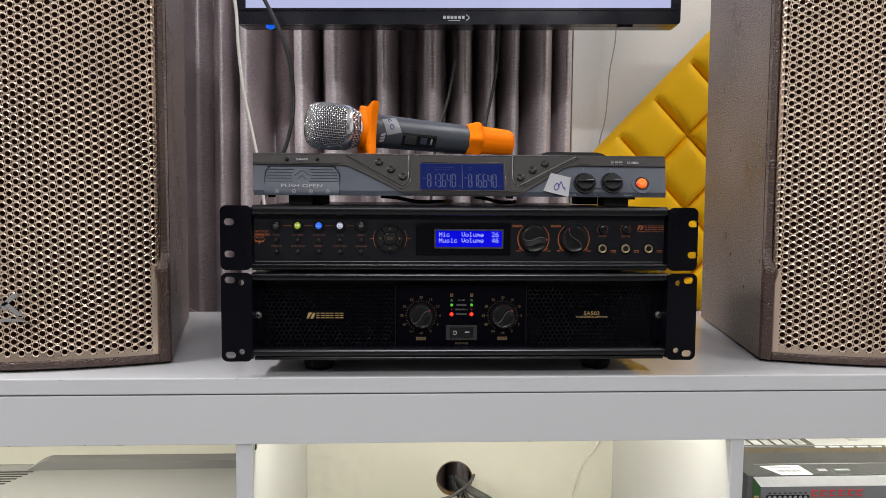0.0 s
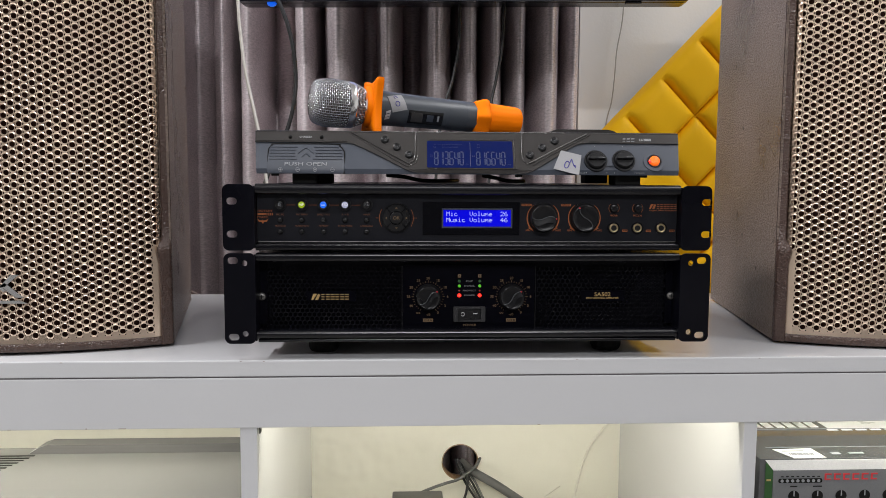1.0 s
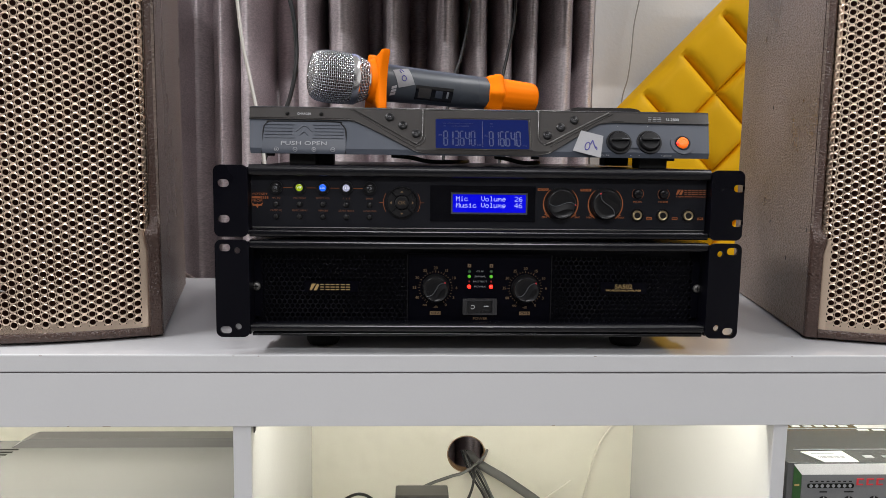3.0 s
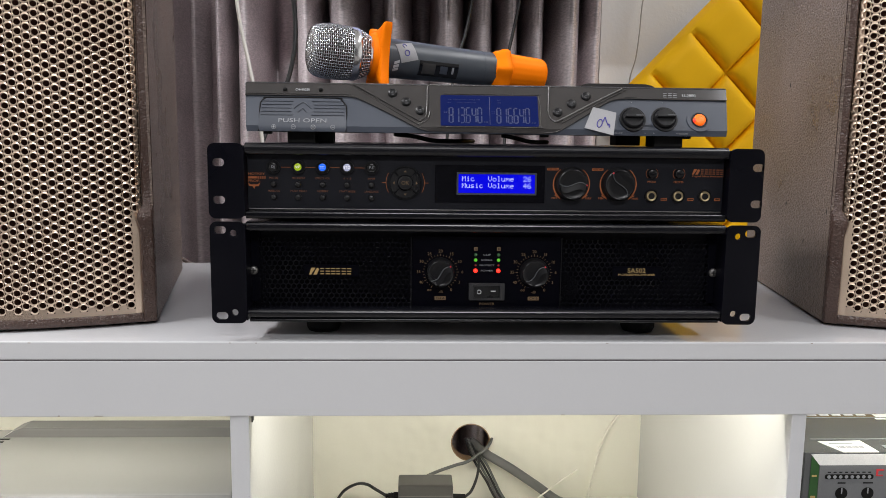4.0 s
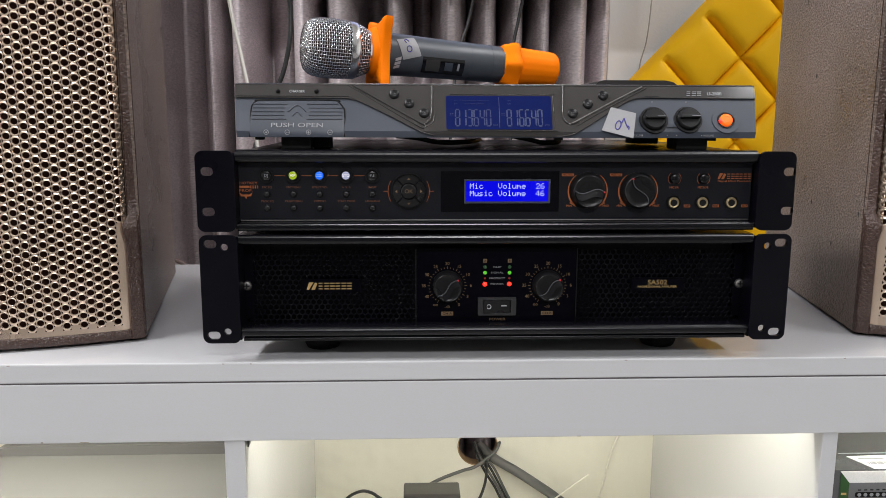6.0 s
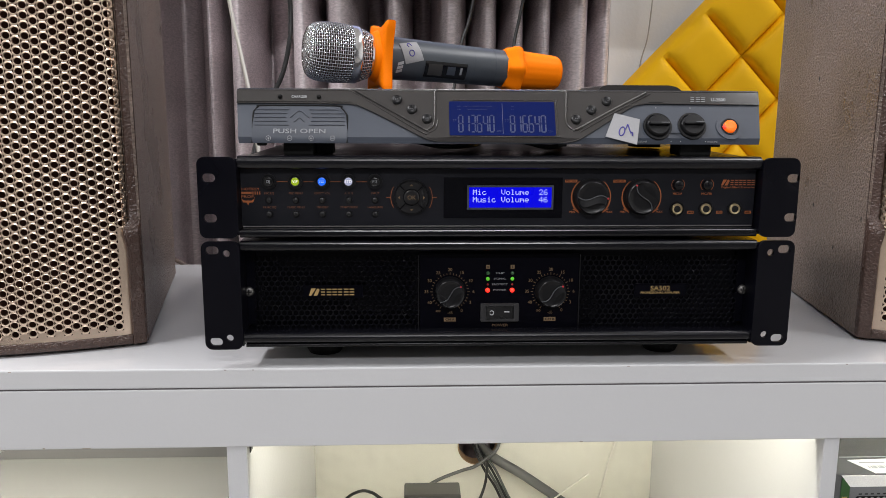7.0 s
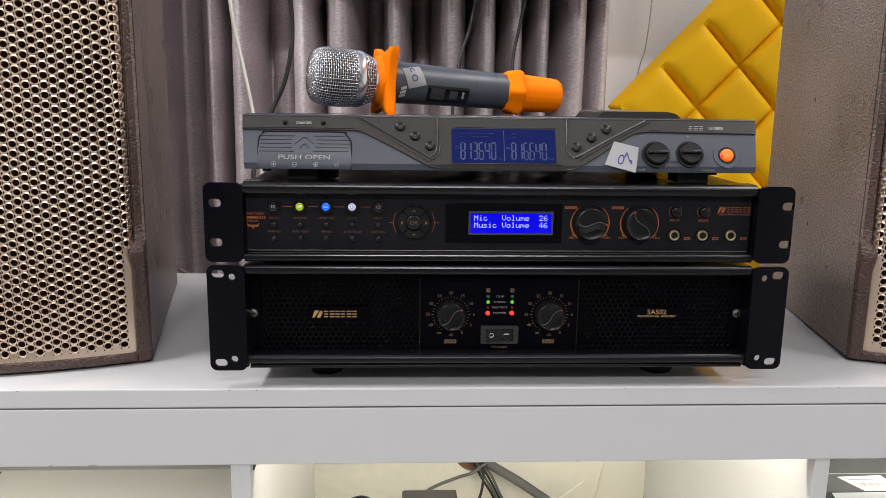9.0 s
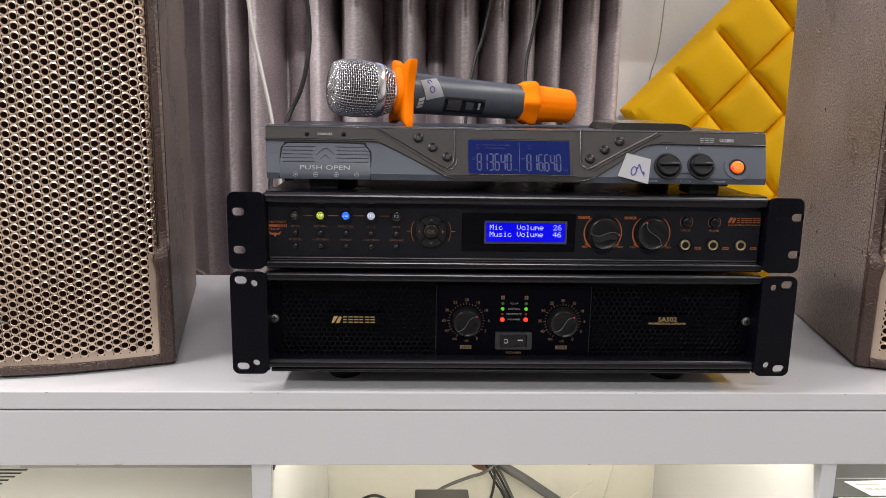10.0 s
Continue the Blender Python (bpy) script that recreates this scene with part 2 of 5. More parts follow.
def lettering(text, x, y, z, height, material, parent, width=None, lean=0.0, name="lettering", bold=0.0, slant=0.0):
    """Raised characters centred at (x, z), facing -y, leaning back by lean degrees."""
    c = bpy.data.curves.new(name, "FONT")
    c.body, c.align_x, c.align_y, c.size, c.extrude, c.offset, c.shear = text, "CENTER", "CENTER", 1.38, 0.00012 / height, bold, slant
    c.resolution_u = 3
    tmp = bpy.data.objects.new(name, c)
    scene.collection.objects.link(tmp)
    dg = bpy.context.evaluated_depsgraph_get()
    me = bpy.data.meshes.new_from_object(tmp.evaluated_get(dg))
    bpy.data.objects.remove(tmp)
    bpy.data.curves.remove(c)
    me.name = name
    me.materials.clear()
    me.materials.append(material)
    k = 1.0
    if width:
        xs = [v.co.x for v in me.vertices]
        k = width / max(1e-6, max(xs) - min(xs)) / height
    me.transform(pose(x, y, z, 90 - lean) @ Matrix.Diagonal((k * height, height, height, 1)))
    ob = new(name, me)
    ob.parent = parent
    return ob


def plate(name, x0, x1, z0, z1, y, material, parent, thick=0.0006, label="", r=0.0):
    bm = prism(rounded(x0, x1, z0, z1, r), y - thick, y) if r else box(x0, x1, y - thick, y, z0, z1)
    return part(name, bm, material, parent, label)


def perforated(name, columns, rows, px, pz, hole, place, material, parent, offset=0.5, depth=0.0012, lip=0.0002, label=""):
    """A sheet with staggered punched holes. place(u, v, d) puts sheet coordinates and a depth into space."""
    corner = []
    for ax, az, bx, bz in ((1, -1, 1, 1), (1, 1, -1, 1), (-1, 1, -1, -1), (-1, -1, 1, -1)):
        for k in range(4):
            corner.append((ax + (bx - ax) * k / 4, az + (bz - az) * k / 4))
    verts, faces = [], []
    for i in range(columns):
        for j in range(rows):
            cu, cv = i * px, j * pz + (offset * pz if i % 2 else 0)
            base = len(verts)
            for ring, (r, d) in enumerate(((None, 0), (hole * 1.24, -lip), (hole, 0.15 * depth), (hole * 0.94, depth))):
                for qx, qz in corner:
                    if r is None:
                        u, v = cu + qx * px / 2, cv + qz * pz / 2
                    else:
                        a = math.atan2(qz, qx)
                        u, v = cu + r * math.cos(a), cv + r * math.sin(a)
                    verts.append(place(u, v, d))
            for ring in range(3):
                for k in range(16):
                    a, b = base + ring * 16 + k, base + ring * 16 + (k + 1) % 16
                    faces.append((a, b, b + 16, a + 16))
    me = bpy.data.meshes.new(name)
    me.from_pydata(verts, [], faces)
    me.polygons.foreach_set("use_smooth", [True] * len(faces))
    me.materials.append(material)
    ob = new(name, me)
    ob.parent = parent
    if label:
        ob["label"] = label
    return ob


def structure(name, bm, material, label, category=""):
    return tagged(link(name, bm, material), label, category or name.split("_")[0], "", "structure")


# ---- the room ----
FLOOR_Z, TOP = -0.76, 1.9
structure("floor", box(-2.4, 2.4, -4.2, 0.95, FLOOR_Z - 0.1, FLOOR_Z), FLOOR, "polished beige floor tiles of the shop room")
structure("ceiling", box(-2.4, 2.4, -4.2, 0.95, TOP, TOP + 0.1), CEILING, "plain white painted ceiling over the room")
# unseen recess behind the curtain, added so its valleys run deep and dark
structure("wall_north", prism([(-2.4, FLOOR_Z), (2.4, FLOOR_Z), (2.4, TOP), (-2.4, TOP)], 0.82, 0.95, [[(-0.84, -0.5), (0.284, -0.5), (0.284, 1.7), (-0.84, 1.7)]]), PLASTER, "off-white painted wall with an added unseen recess behind the curtain", "wall")
structure("wall_recess", box(-0.9, 0.34, 0.95, 0.99, -0.56, 1.76), PLASTER, "plain painted back of the added unseen recess", "wall")
structure("wall_south", box(-2.4, 2.4, -4.3, -4.2, FLOOR_Z, TOP), SOUTH, "dark grey painted wall closing the room", "wall")
structure("wall_west", box(-2.5, -2.4, -4.2, 0.82, FLOOR_Z, TOP), PLASTER, "off-white painted side wall of the room", "wall")
structure("wall_east", box(2.4, 2.5, -4.2, 0.82, FLOOR_Z, TOP), PLASTER, "off-white painted side wall of the room", "wall")


# ---- the white shelf unit ----
unit = thing("shelf_unit", "white melamine shelf unit with open lower compartments", "shelf unit", "", (0, 0, 0), 0.2)
part("top_board", box(-1.3, 1.3, 0.002, 0.435, -0.0164, 0.0, 0.0012), MELAMINE, unit)
part("front_rail", box(-1.3, 1.3, 0.0022, 0.0202, -0.0687, -0.0177, 0.0008), MELAMINE, unit)
part("joint_strip", box(-1.3, 1.3, 0.0035, 0.02, -0.0177, -0.0164), JOINT, unit)
part("lower_board", box(-1.3, 1.3, 0.004, 0.455, -0.385, -0.367, 0.001), PANEL_CREAM, unit)
HOLE = (0.0256, -0.279, 0.030)
part("back_panel", prism([(-1.3, -0.70), (1.3, -0.70), (1.3, -0.0166), (-1.3, -0.0166)], 0.457, 0.475, [circle(*HOLE, 40)]), PANEL_CREAM, unit)
for x0, x1 in ((-0.2295, -0.2125), (0.2858, 0.2995), (-0.93, -0.912), (0.98, 0.998)):
    part("divider", box(x0, x1, 0.0035, 0.457, -0.7, -0.0182, 0.0008), MELAMINE, unit)
part("plinth", box(-1.3, 1.3, 0.03, 0.05, FLOOR_Z, -0.7), MELAMINE, unit)
part("bottom_board", box(-1.3, 1.3, 0.004, 0.457, -0.72, -0.70), MELAMINE, unit)
part("hole_lining", prism(circle(HOLE[0], HOLE[1], 0.0299, 40), 0.4572, 0.4765, [circle(HOLE[0], HOLE[1], 0.0285, 40)]), MDF, unit, "raw brown board edge of the cable hole")
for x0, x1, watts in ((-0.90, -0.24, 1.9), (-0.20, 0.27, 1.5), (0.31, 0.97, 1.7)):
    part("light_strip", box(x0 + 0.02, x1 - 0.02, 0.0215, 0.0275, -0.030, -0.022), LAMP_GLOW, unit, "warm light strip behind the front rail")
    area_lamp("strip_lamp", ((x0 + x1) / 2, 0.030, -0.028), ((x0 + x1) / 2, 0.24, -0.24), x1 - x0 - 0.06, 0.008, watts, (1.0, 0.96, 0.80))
part("gap_line", box(-0.2112, -0.2102, 0.008, 0.016, -0.0765, -0.0685), DARK_GAP, unit)
for x, z, w, h in ((-0.402, -0.0010, 0.004, 0.0010), (-0.228, -0.0009, 0.003, 0.0008), (-0.205, -0.0010, 0.0022, 0.0010), (0.108, -0.0009, 0.004, 0.0008), (0.297, -0.0010, 0.003, 0.0009),
                   (-0.348, -0.0679, 0.012, 0.0009), (-0.380, -0.0677, 0.003, 0.0012), (-0.455, -0.0679, 0.006, 0.0008), (0.36, -0.0680, 0.007, 0.0008), (0.07, -0.0681, 0.005, 0.0007)):
    part("edge_chip", box(x, x + 0.6 * w, 0.0018, 0.004, z - h / 3, z + h / 3), CHIP, unit, "small brown chip in the board edge")


# ---- curtain, wall panel and television ----
def curtain_depth(x):
    """Front surface of the folds: rounded ridges, each with its own fall to either side, and tight valleys."""
    y = 0.900
    for c, left, right, d in FOLDS:
        u = (x - c) / (left if x < c else right)
        if abs(u) < 1:
            y = min(y, 0.900 - (d + (0.12 if d > 0.045 else 0.02)) * math.sqrt(1 - u * u))
    return y


# deep unseen fold at x -0.532, added to shade the curtain's left end
FOLDS = [(-0.80, 0.04, 0.04, 0.07), (-0.71, 0.045, 0.045, 0.08), (-0.62, 0.04, 0.04, 0.07), (-0.532, 0.048, 0.048, 0.20),
         (-0.480, 0.020, 0.020, 0.03), (-0.404, 0.020, 0.0125, 0.055), (-0.428, 0.030, 0.02, 0.012), (-0.357, 0.033, 0.021, 0.060), (-0.300, 0.030, 0.018, 0.022), (-0.252, 0.032, 0.025, 0.068),
         (-0.190, 0.037, 0.038, 0.078), (-0.136, 0.018, 0.018, 0.008), (-0.098, 0.024, 0.029, 0.070), (-0.049, 0.020, 0.018, 0.014), (-0.006, 0.027, 0.036, 0.070),
         (0.057, 0.026, 0.025, 0.065), (0.106, 0.023, 0.022, 0.060), (0.150, 0.021, 0.024, 0.064), (0.205, 0.031, 0.034, 0.074), (0.252, 0.022, 0.026, 0.055)]


def build_curtain():
    bm = bmesh.new()
    nx, zs = 620, [-0.48, -0.3, -0.1, 0.05, 0.2, 0.27, 0.34, 0.41, 0.48, 0.56, 0.8, 1.2, 1.5, 1.68]
    rows = []
    for k, z in enumerate(zs):
        row = []
        for i in range(nx + 1):
            x = -0.83 + (0.279 + 0.83) * i / nx
            sway = 0.004 * math.sin(3.1 * z + 9 * x) + 0.003 * noise.noise((x * 14, z * 5, 0))
            row.append(bm.verts.new((x + 0.6 * sway, curtain_depth(x + sway) + 0.004 * noise.noise((x * 30, z * 9, 3)), z)))
        rows.append(row)
    for p, q in zip(rows, rows[1:]):
        for i in range(nx):
            bm.faces.new((p[i], p[i + 1], q[i + 1], q[i]))
    ob = link("curtain", bm, CURTAIN, None, "", True)
    ob.modifiers.new("thickness", "SOLIDIFY").thickness = 0.002
    return tagged(ob, "taupe satin curtain hanging in deep rounded folds", "curtain")


build_curtain()


def build_wall_panel():
    panel = thing("quilted_panel", "yellow vinyl diamond-tufted padded wall panel", "wall panel")
    ax, az = 0.0690, 0.0726
    x0, z0 = 0.2920, 0.2285
    n, g = 6, 18

    def height(s, t):
        a, b = abs(s - math.floor(s) - 0.5) * 2, abs(t - math.floor(t) - 0.5) * 2
        pad = (1 - a ** 5) ** 0.5 * (1 - b ** 5) ** 0.5
        return pad

    bm = bmesh.new()
    grid = []
    m = n * g
    for i in range(-2, m + 3):
        row = []
        for j in range(-2, m + 3):
            s, t = i / g, j / g
            rim = 0.0
            if i < 0 or j < 0 or i > m or j > m:
                o = max(-i, -j, i - m, j - m)
                rim = 0.004 if o == 1 else 0.045
                lim = 0.045 if o == 1 else 0.075
                s, t = min(max(s, -lim), n + lim), min(max(t, -lim), n + lim)
                h = 0.35
            else:
                edge = min(i, j, m - i, m - j) / g
                h = max(height(s, t), 0.5 * max(0, 1 - edge * 8))
            y = 0.752 - 0.020 * h + rim
            row.append(bm.verts.new((x0 + ax * (s + t), y, z0 + az * (s - t))))
        grid.append(row)
    for p, q in zip(grid, grid[1:]):
        for i in range(len(p) - 1):
            bm.faces.new((p[i], p[i + 1], q[i + 1], q[i]))
    bmesh.ops.recalc_face_normals(bm, faces=bm.faces)
    part("padded_cover", bm, QUILT, panel, "", True)
    lo = 0.02
    part("backing_board", prism([(x0 + lo, z0), (x0 + ax * n, z0 - az * n + lo), (x0 + 2 * ax * n - lo, z0), (x0 + ax * n, z0 + az * n - lo)], 0.782, 0.82), MDF, panel)


build_wall_panel()


def build_tv():
    tv = thing("television", "black flat-screen television showing a pale lit screen", "television", "", (0.026, 0.53, 0.463), -4.5)
    w = 0.366
    part("housing", box(-w, w, 0.006, 0.05, -0.0, 0.43, 0.006), TV_BLACK, tv)
    bez = prism(rounded(-w, w, 0, 0.43, 0.006), -0.004, 0.006, [rounded(-w + 0.0155, w - 0.0155, 0.0265, 0.416, 0.002)])
    part("bezel", bez, TV_BLACK, tv)
    part("screen", box(-w + 0.0155, w - 0.0155, 0.0005, 0.0055, 0.0265, 0.416), SCREEN, tv, "pale lilac lit screen")
    part("chin_line", box(-w + 0.006, w - 0.006, -0.0052, -0.004, 0.0222, 0.0236), BLACK_SATIN, tv)
    bm = bmesh.new()
    for k in range(6):
        box(-0.022 + k * 0.0062, -0.0175 + k * 0.0062, -0.0048, -0.004, 0.0085, 0.0135, bm=bm)
    box(-0.014, 0.006, -0.0048, -0.004, 0.0055, 0.0065, bm=bm)
    part("badge", bm, WHITE_INK, tv, "pale brand badge of plain bars")
    bm = sweep([(0.016, -0.0045, 0.006), (0.021, -0.0045, 0.010), (0.016, -0.0045, 0.0155)], 0.0009)
    part("badge_arc", bm, WHITE_INK, tv)
    part("status_light", lathe([(0, 0.008), (-0.003, 0.007), (-0.0055, 0.003)], 18, "z", (-0.312, 0.010, 0.0)), LED_BLUE, tv, "glowing blue status light")
    part("sensor_foot", box(0.265, 0.29, -0.0, 0.012, -0.0035, 0.0, 0.001), TV_BLACK, tv)
    part("wall_bracket", box(-0.12, 0.12, 0.05, 0.285, 0.14, 0.34, 0.004), BLACK, tv)


build_tv()
for pts, r, m, lab in (
        ([(-0.338, 0.42, 0.62), (-0.313, 0.42, 0.475), (-0.304, 0.40, 0.40), (-0.291, 0.37, 0.33), (-0.272, 0.33, 0.27), (-0.256, 0.30, 0.21), (-0.243, 0.27, 0.12), (-0.25, 0.25, 0.003)], 0.0024, CABLE_WHITE, "off-white flat cable hanging down behind the stack"),
        ([(-0.31, 0.50, 0.53), (-0.283, 0.50, 0.491), (-0.257, 0.50, 0.438), (-0.243, 0.50, 0.390), (-0.238, 0.50, 0.340), (-0.240, 0.495, 0.300), (-0.250, 0.49, 0.256), (-0.269, 0.48, 0.211), (-0.285, 0.43, 0.13), (-0.27, 0.38, 0.004)], 0.0032, CABLE_BLACK, "black cable hanging down behind the stack"),
        ([(0.03, 0.62, 0.56), (0.0292, 0.62, 0.466), (0.028, 0.62, 0.41), (0.016, 0.61, 0.345), (0.002, 0.60, 0.30), (-0.01, 0.58, 0.22), (-0.02, 0.53, 0.02), (-0.02, 0.44, -0.1)], 0.0026, CABLE_BLACK, "thin black cable hanging from the television"),
        ([(0.11, 0.62, 0.56), (0.1065, 0.62, 0.466), (0.103, 0.62, 0.40), (0.092, 0.61, 0.345), (0.083, 0.60, 0.30), (0.08, 0.58, 0.22), (0.07, 0.53, 0.02), (0.05, 0.44, -0.1)], 0.0026, CABLE_BLACK, "thin black cable hanging from the television"),
        ([(0.362, 0.79, 0.60), (0.3625, 0.79, 0.50), (0.352, 0.79, 0.43), (0.349, 0.79, 0.38), (0.344, 0.79, 0.33), (0.335, 0.80, 0.27), (0.335, 0.81, 0.1), (0.33, 0.812, -0.5)], 0.0013, CABLE_PALE, "thin grey wire hanging against the wall"),
        ([(-0.47, 0.46, 0.050), (-0.43, 0.462, 0.018), (-0.405, 0.464, 0.002), (-0.385, 0.466, -0.012), (-0.36, 0.468, -0.05)], 0.003, CABLE_BROWN, "brown cable slipping down behind the shelf edge"),
        ([(-0.085, 0.09, 0.1835), (-0.066, 0.095, 0.1815), (-0.045, 0.10, 0.1775), (-0.015, 0.13, 0.1772), (0.0, 0.20, 0.177)], 0.0022, CABLE_BLACK, "black cable between receiver and processor"),
        ([(0.020, 0.09, 0.1835), (0.034, 0.095, 0.1810), (0.050, 0.10, 0.1775), (0.07, 0.13, 0.1772), (0.08, 0.20, 0.177)], 0.0022, CABLE_BLACK, "black cable between receiver and processor")):
    cable("cable", pts, r, m, lab, "cables behind the stack")


# ---- loudspeakers ----
def build_speaker(cx, side, front, rear, badge):
    """side: +1 when the inner flank faces +x. Front is a shallow convex arc."""
    sp = thing("loudspeaker", "brown wrinkle-painted loudspeaker with a champagne perforated metal grille", "loudspeaker", "pair of loudspeakers", (cx, 0, 0.003))
    half, sag, h = 0.187, 0.043, 0.64

    def arc(x):
        return front + sag * (x / half) ** 2

    # cabinet body, set back from the grille
    bm = bmesh.new()
    n = 16
    xs = [-half + 2 * half * i / n for i in range(n + 1)]
    ring = [(x, arc(x) + (0.003 if abs(x) > 0.18 else 0.014)) for x in xs] + [(rear, 0.365), (-rear, 0.365)]
    lo = [bm.verts.new((x, y, 0)) for x, y in ring]
    hi = [bm.verts.new((x, y, h)) for x, y in ring]
    k = len(ring)
    for i in range(k):
        bm.faces.new((lo[i], lo[(i + 1) % k], hi[(i + 1) % k], hi[i]))
    bm.faces.new(lo)
    bm.faces.new(hi)
    bmesh.ops.recalc_face_normals(bm, faces=bm.faces)
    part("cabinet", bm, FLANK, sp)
    # frame round the grille: stiles with the notch, top and bottom rails
    for s in (-1, 1):
        bm = bmesh.new()
        zs = [0.0, 0.012, 0.085, 0.098, 0.104, 0.112, 0.2, 0.3, 0.4, 0.5, h]
        wide = [0.0100, 0.0100, 0.0100, 0.0112, 0.0112, 0.0092, 0.0088, 0.0088, 0.0088, 0.0088, 0.0088]
        proud = [0.0, 0.0, 0.0, 0.0022, 0.002, -0.0050, -0.0055, -0.0055, -0.0055, -0.0055, -0.0055]
        rows = []
        for z, w, pr in zip(zs, wide, proud):
            a, b = half + 0.0003, half - w
            fy, fb = arc(half) - 0.0018 - pr, arc(half - w) - 0.002 - pr
            row = [(a, arc(half) + 0.0045), (a, fy + 0.0016), (a - 0.0008, fy + 0.0004), (a - 0.002, fy), (b + 0.0015, fb), (b + 0.0003, fb + 0.0006), (b, fb + 0.002), (b, arc(half) + 0.012)]
            rows.append([bm.verts.new((s * x, y, z)) for x, y in row])
        for p, q in zip(rows, rows[1:]):
            for i in range(len(p) - 1):
                bm.faces.new((p[i], p[i + 1], q[i + 1], q[i]))
        bm.faces.new(rows[0])
        bm.faces.new(rows[-1])
        bmesh.ops.recalc_face_normals(bm, faces=bm.faces)
        bmesh.ops.subdivide_edges(bm, edges=[e for e in bm.edges if abs(e.verts[0].co.z - e.verts[1].co.z) > 0.05], cuts=4)
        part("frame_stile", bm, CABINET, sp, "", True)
    for z0, z1, nm in ((0.0, 0.0085, "bottom_rail"), (h - 0.012, h, "top_rail")):
        bm = bmesh.new()
        rows = []
        for i in range(25):
            x = -half + 0.0099 + 2 * (half - 0.0099) * i / 24
            y = arc(x) - 0.002
            rows.append([bm.verts.new((x, yy, z)) for yy, z in ((y + 0.02, z0), (y + 0.001, z0), (y, z0 + 0.001), (y, z1 - 0.0012), (y + 0.001, z1), (y + 0.02, z1))])
        for p, q in zip(rows, rows[1:]):
            for i in range(5):
                bm.faces.new((p[i], q[i], q[i + 1], p[i + 1]))
        bmesh.ops.recalc_face_normals(bm, faces=bm.faces)
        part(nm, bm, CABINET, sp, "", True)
    # grille: one punched sheet with plain margins, hole columns at equal steps round the arc
    def place(x, z, d):
        a = abs(x)
        return (x, arc(x) + d + (min(0.02, (a - 0.1755) * 1.2) if a > 0.1755 else 0), z)

    pitch, edge, foot, head, notch = 0.0080, 0.1668, 0.0082, h - 0.011, 0.0972
    fine = [-edge + 2 * edge * i / 400 for i in range(401)]
    run = [0.0]
    for p, q in zip(fine, fine[1:]):
        run.append(run[-1] + math.hypot(q - p, arc(q) - arc(p)))
    count = 2 * round(run[-1] / 0.0069 / 2)
    mids = list(np.interp([run[-1] * i / count for i in range(count + 1)], run, fine))
    cuts = [-0.1704] + [(p + q) / 2 for p, q in zip(mids, mids[1:])] + [0.1704]
    columns = [(mids[i], cuts[i], cuts[i + 1], foot, (i % 2 == 0) == (side > 0)) for i in range(count + 1)]
    columns += [(s * 0.1738, min(s * 0.1704, s * 0.1774), max(s * 0.1704, s * 0.1774), notch, side < 0) for s in (-1, 1)]
    rim = [(math.cos(2 * math.pi * k / 12), math.sin(2 * math.pi * k / 12)) for k in range(12)]
    verts, faces = [], []

    def quad(xa, xb, za, zb):
        base = len(verts)
        verts.extend(place(x, z, 0) for x, z in ((xa, za), (xb, za), (xb, zb), (xa, zb)))
        faces.append((base, base + 1, base + 2, base + 3))

    for xm, xa, xb, low, even in columns:
        z = 0.017 if even else 0.021
        while z - pitch / 2 < low - 1e-4:
            z += pitch
        if z - pitch / 2 > low + 1e-5:
            quad(xa, xb, low, z - pitch / 2)
        while z + pitch / 2 < head:
            base = len(verts)
            for cx, cz in rim:
                m = max(abs(cx), abs(cz))
                verts.append(place((xm + (xb - xm) * cx / m) if cx > 0 else xm + (xa - xm) * -cx / m, z + pitch / 2 * cz / m, 0))
            for r, d in ((0.00335, -0.0003), (0.00312, -0.00045), (0.00288, 0.0001), (0.0028, 0.0011)):
                verts.extend(place(xm + r * cx * min(1, 1.1 * (xb - xa) / 0.0069), z + r * 0.96 * cz, d) for cx, cz in rim)
            for ring in range(4):
                for k in range(12):
                    p, q = base + ring * 12 + k, base + ring * 12 + (k + 1) % 12
                    faces.append((p, q, q + 12, p + 12))
            z += pitch
        quad(xa, xb, z - pitch / 2, head)
    for s in (-1, 1):
        quad(min(s * 0.1704, s * 0.1770), max(s * 0.1704, s * 0.1770), foot, notch)
    me = bpy.data.meshes.new("grille")
    me.from_pydata(verts, [], faces)
    me.polygons.foreach_set("use_smooth", [True] * len(faces))
    me.materials.append(GRILLE)
    sheet = new("grille", me)
    sheet.parent = sp
    sheet["label"] = "champagne-painted perforated steel grille"
    for s in (-1, 1):
        # wrapped edge of the grille with its small perforations
        def wrap(u, v, d, s=s):
            return (s * (0.1750 + 0.16 * u + d * 0.9), arc(0.1747) + 0.0006 + 1.0 * u, 0.1045 + v)

        perforated("grille_edge", 3, 62, 0.0034, 0.00785, 0.0011, wrap, GRILLE, sp, 0.5, 0.0008, 0.0002)
    bm = bmesh.new()
    rows = []
    for i in range(25):
        x = -0.1765 + 0.353 * i / 24
        rows.append([bm.verts.new((x, arc(x) + 0.0075, z)) for z in (0.009, h - 0.01)])
    for p, q in zip(rows, rows[1:]):
        bm.faces.new((p[0], q[0], q[1], p[1]))
    part("grille_cloth", bm, CLOTH, sp, "dark cloth behind the grille")
    for sx in (-1, 1):
        for yy in (0.09, 0.33):
            part("rubber_foot", lathe([(-0.003, 0.009), (0.0, 0.01)], 16, "z", (sx * 0.10, yy, 0)), RUBBER, sp)
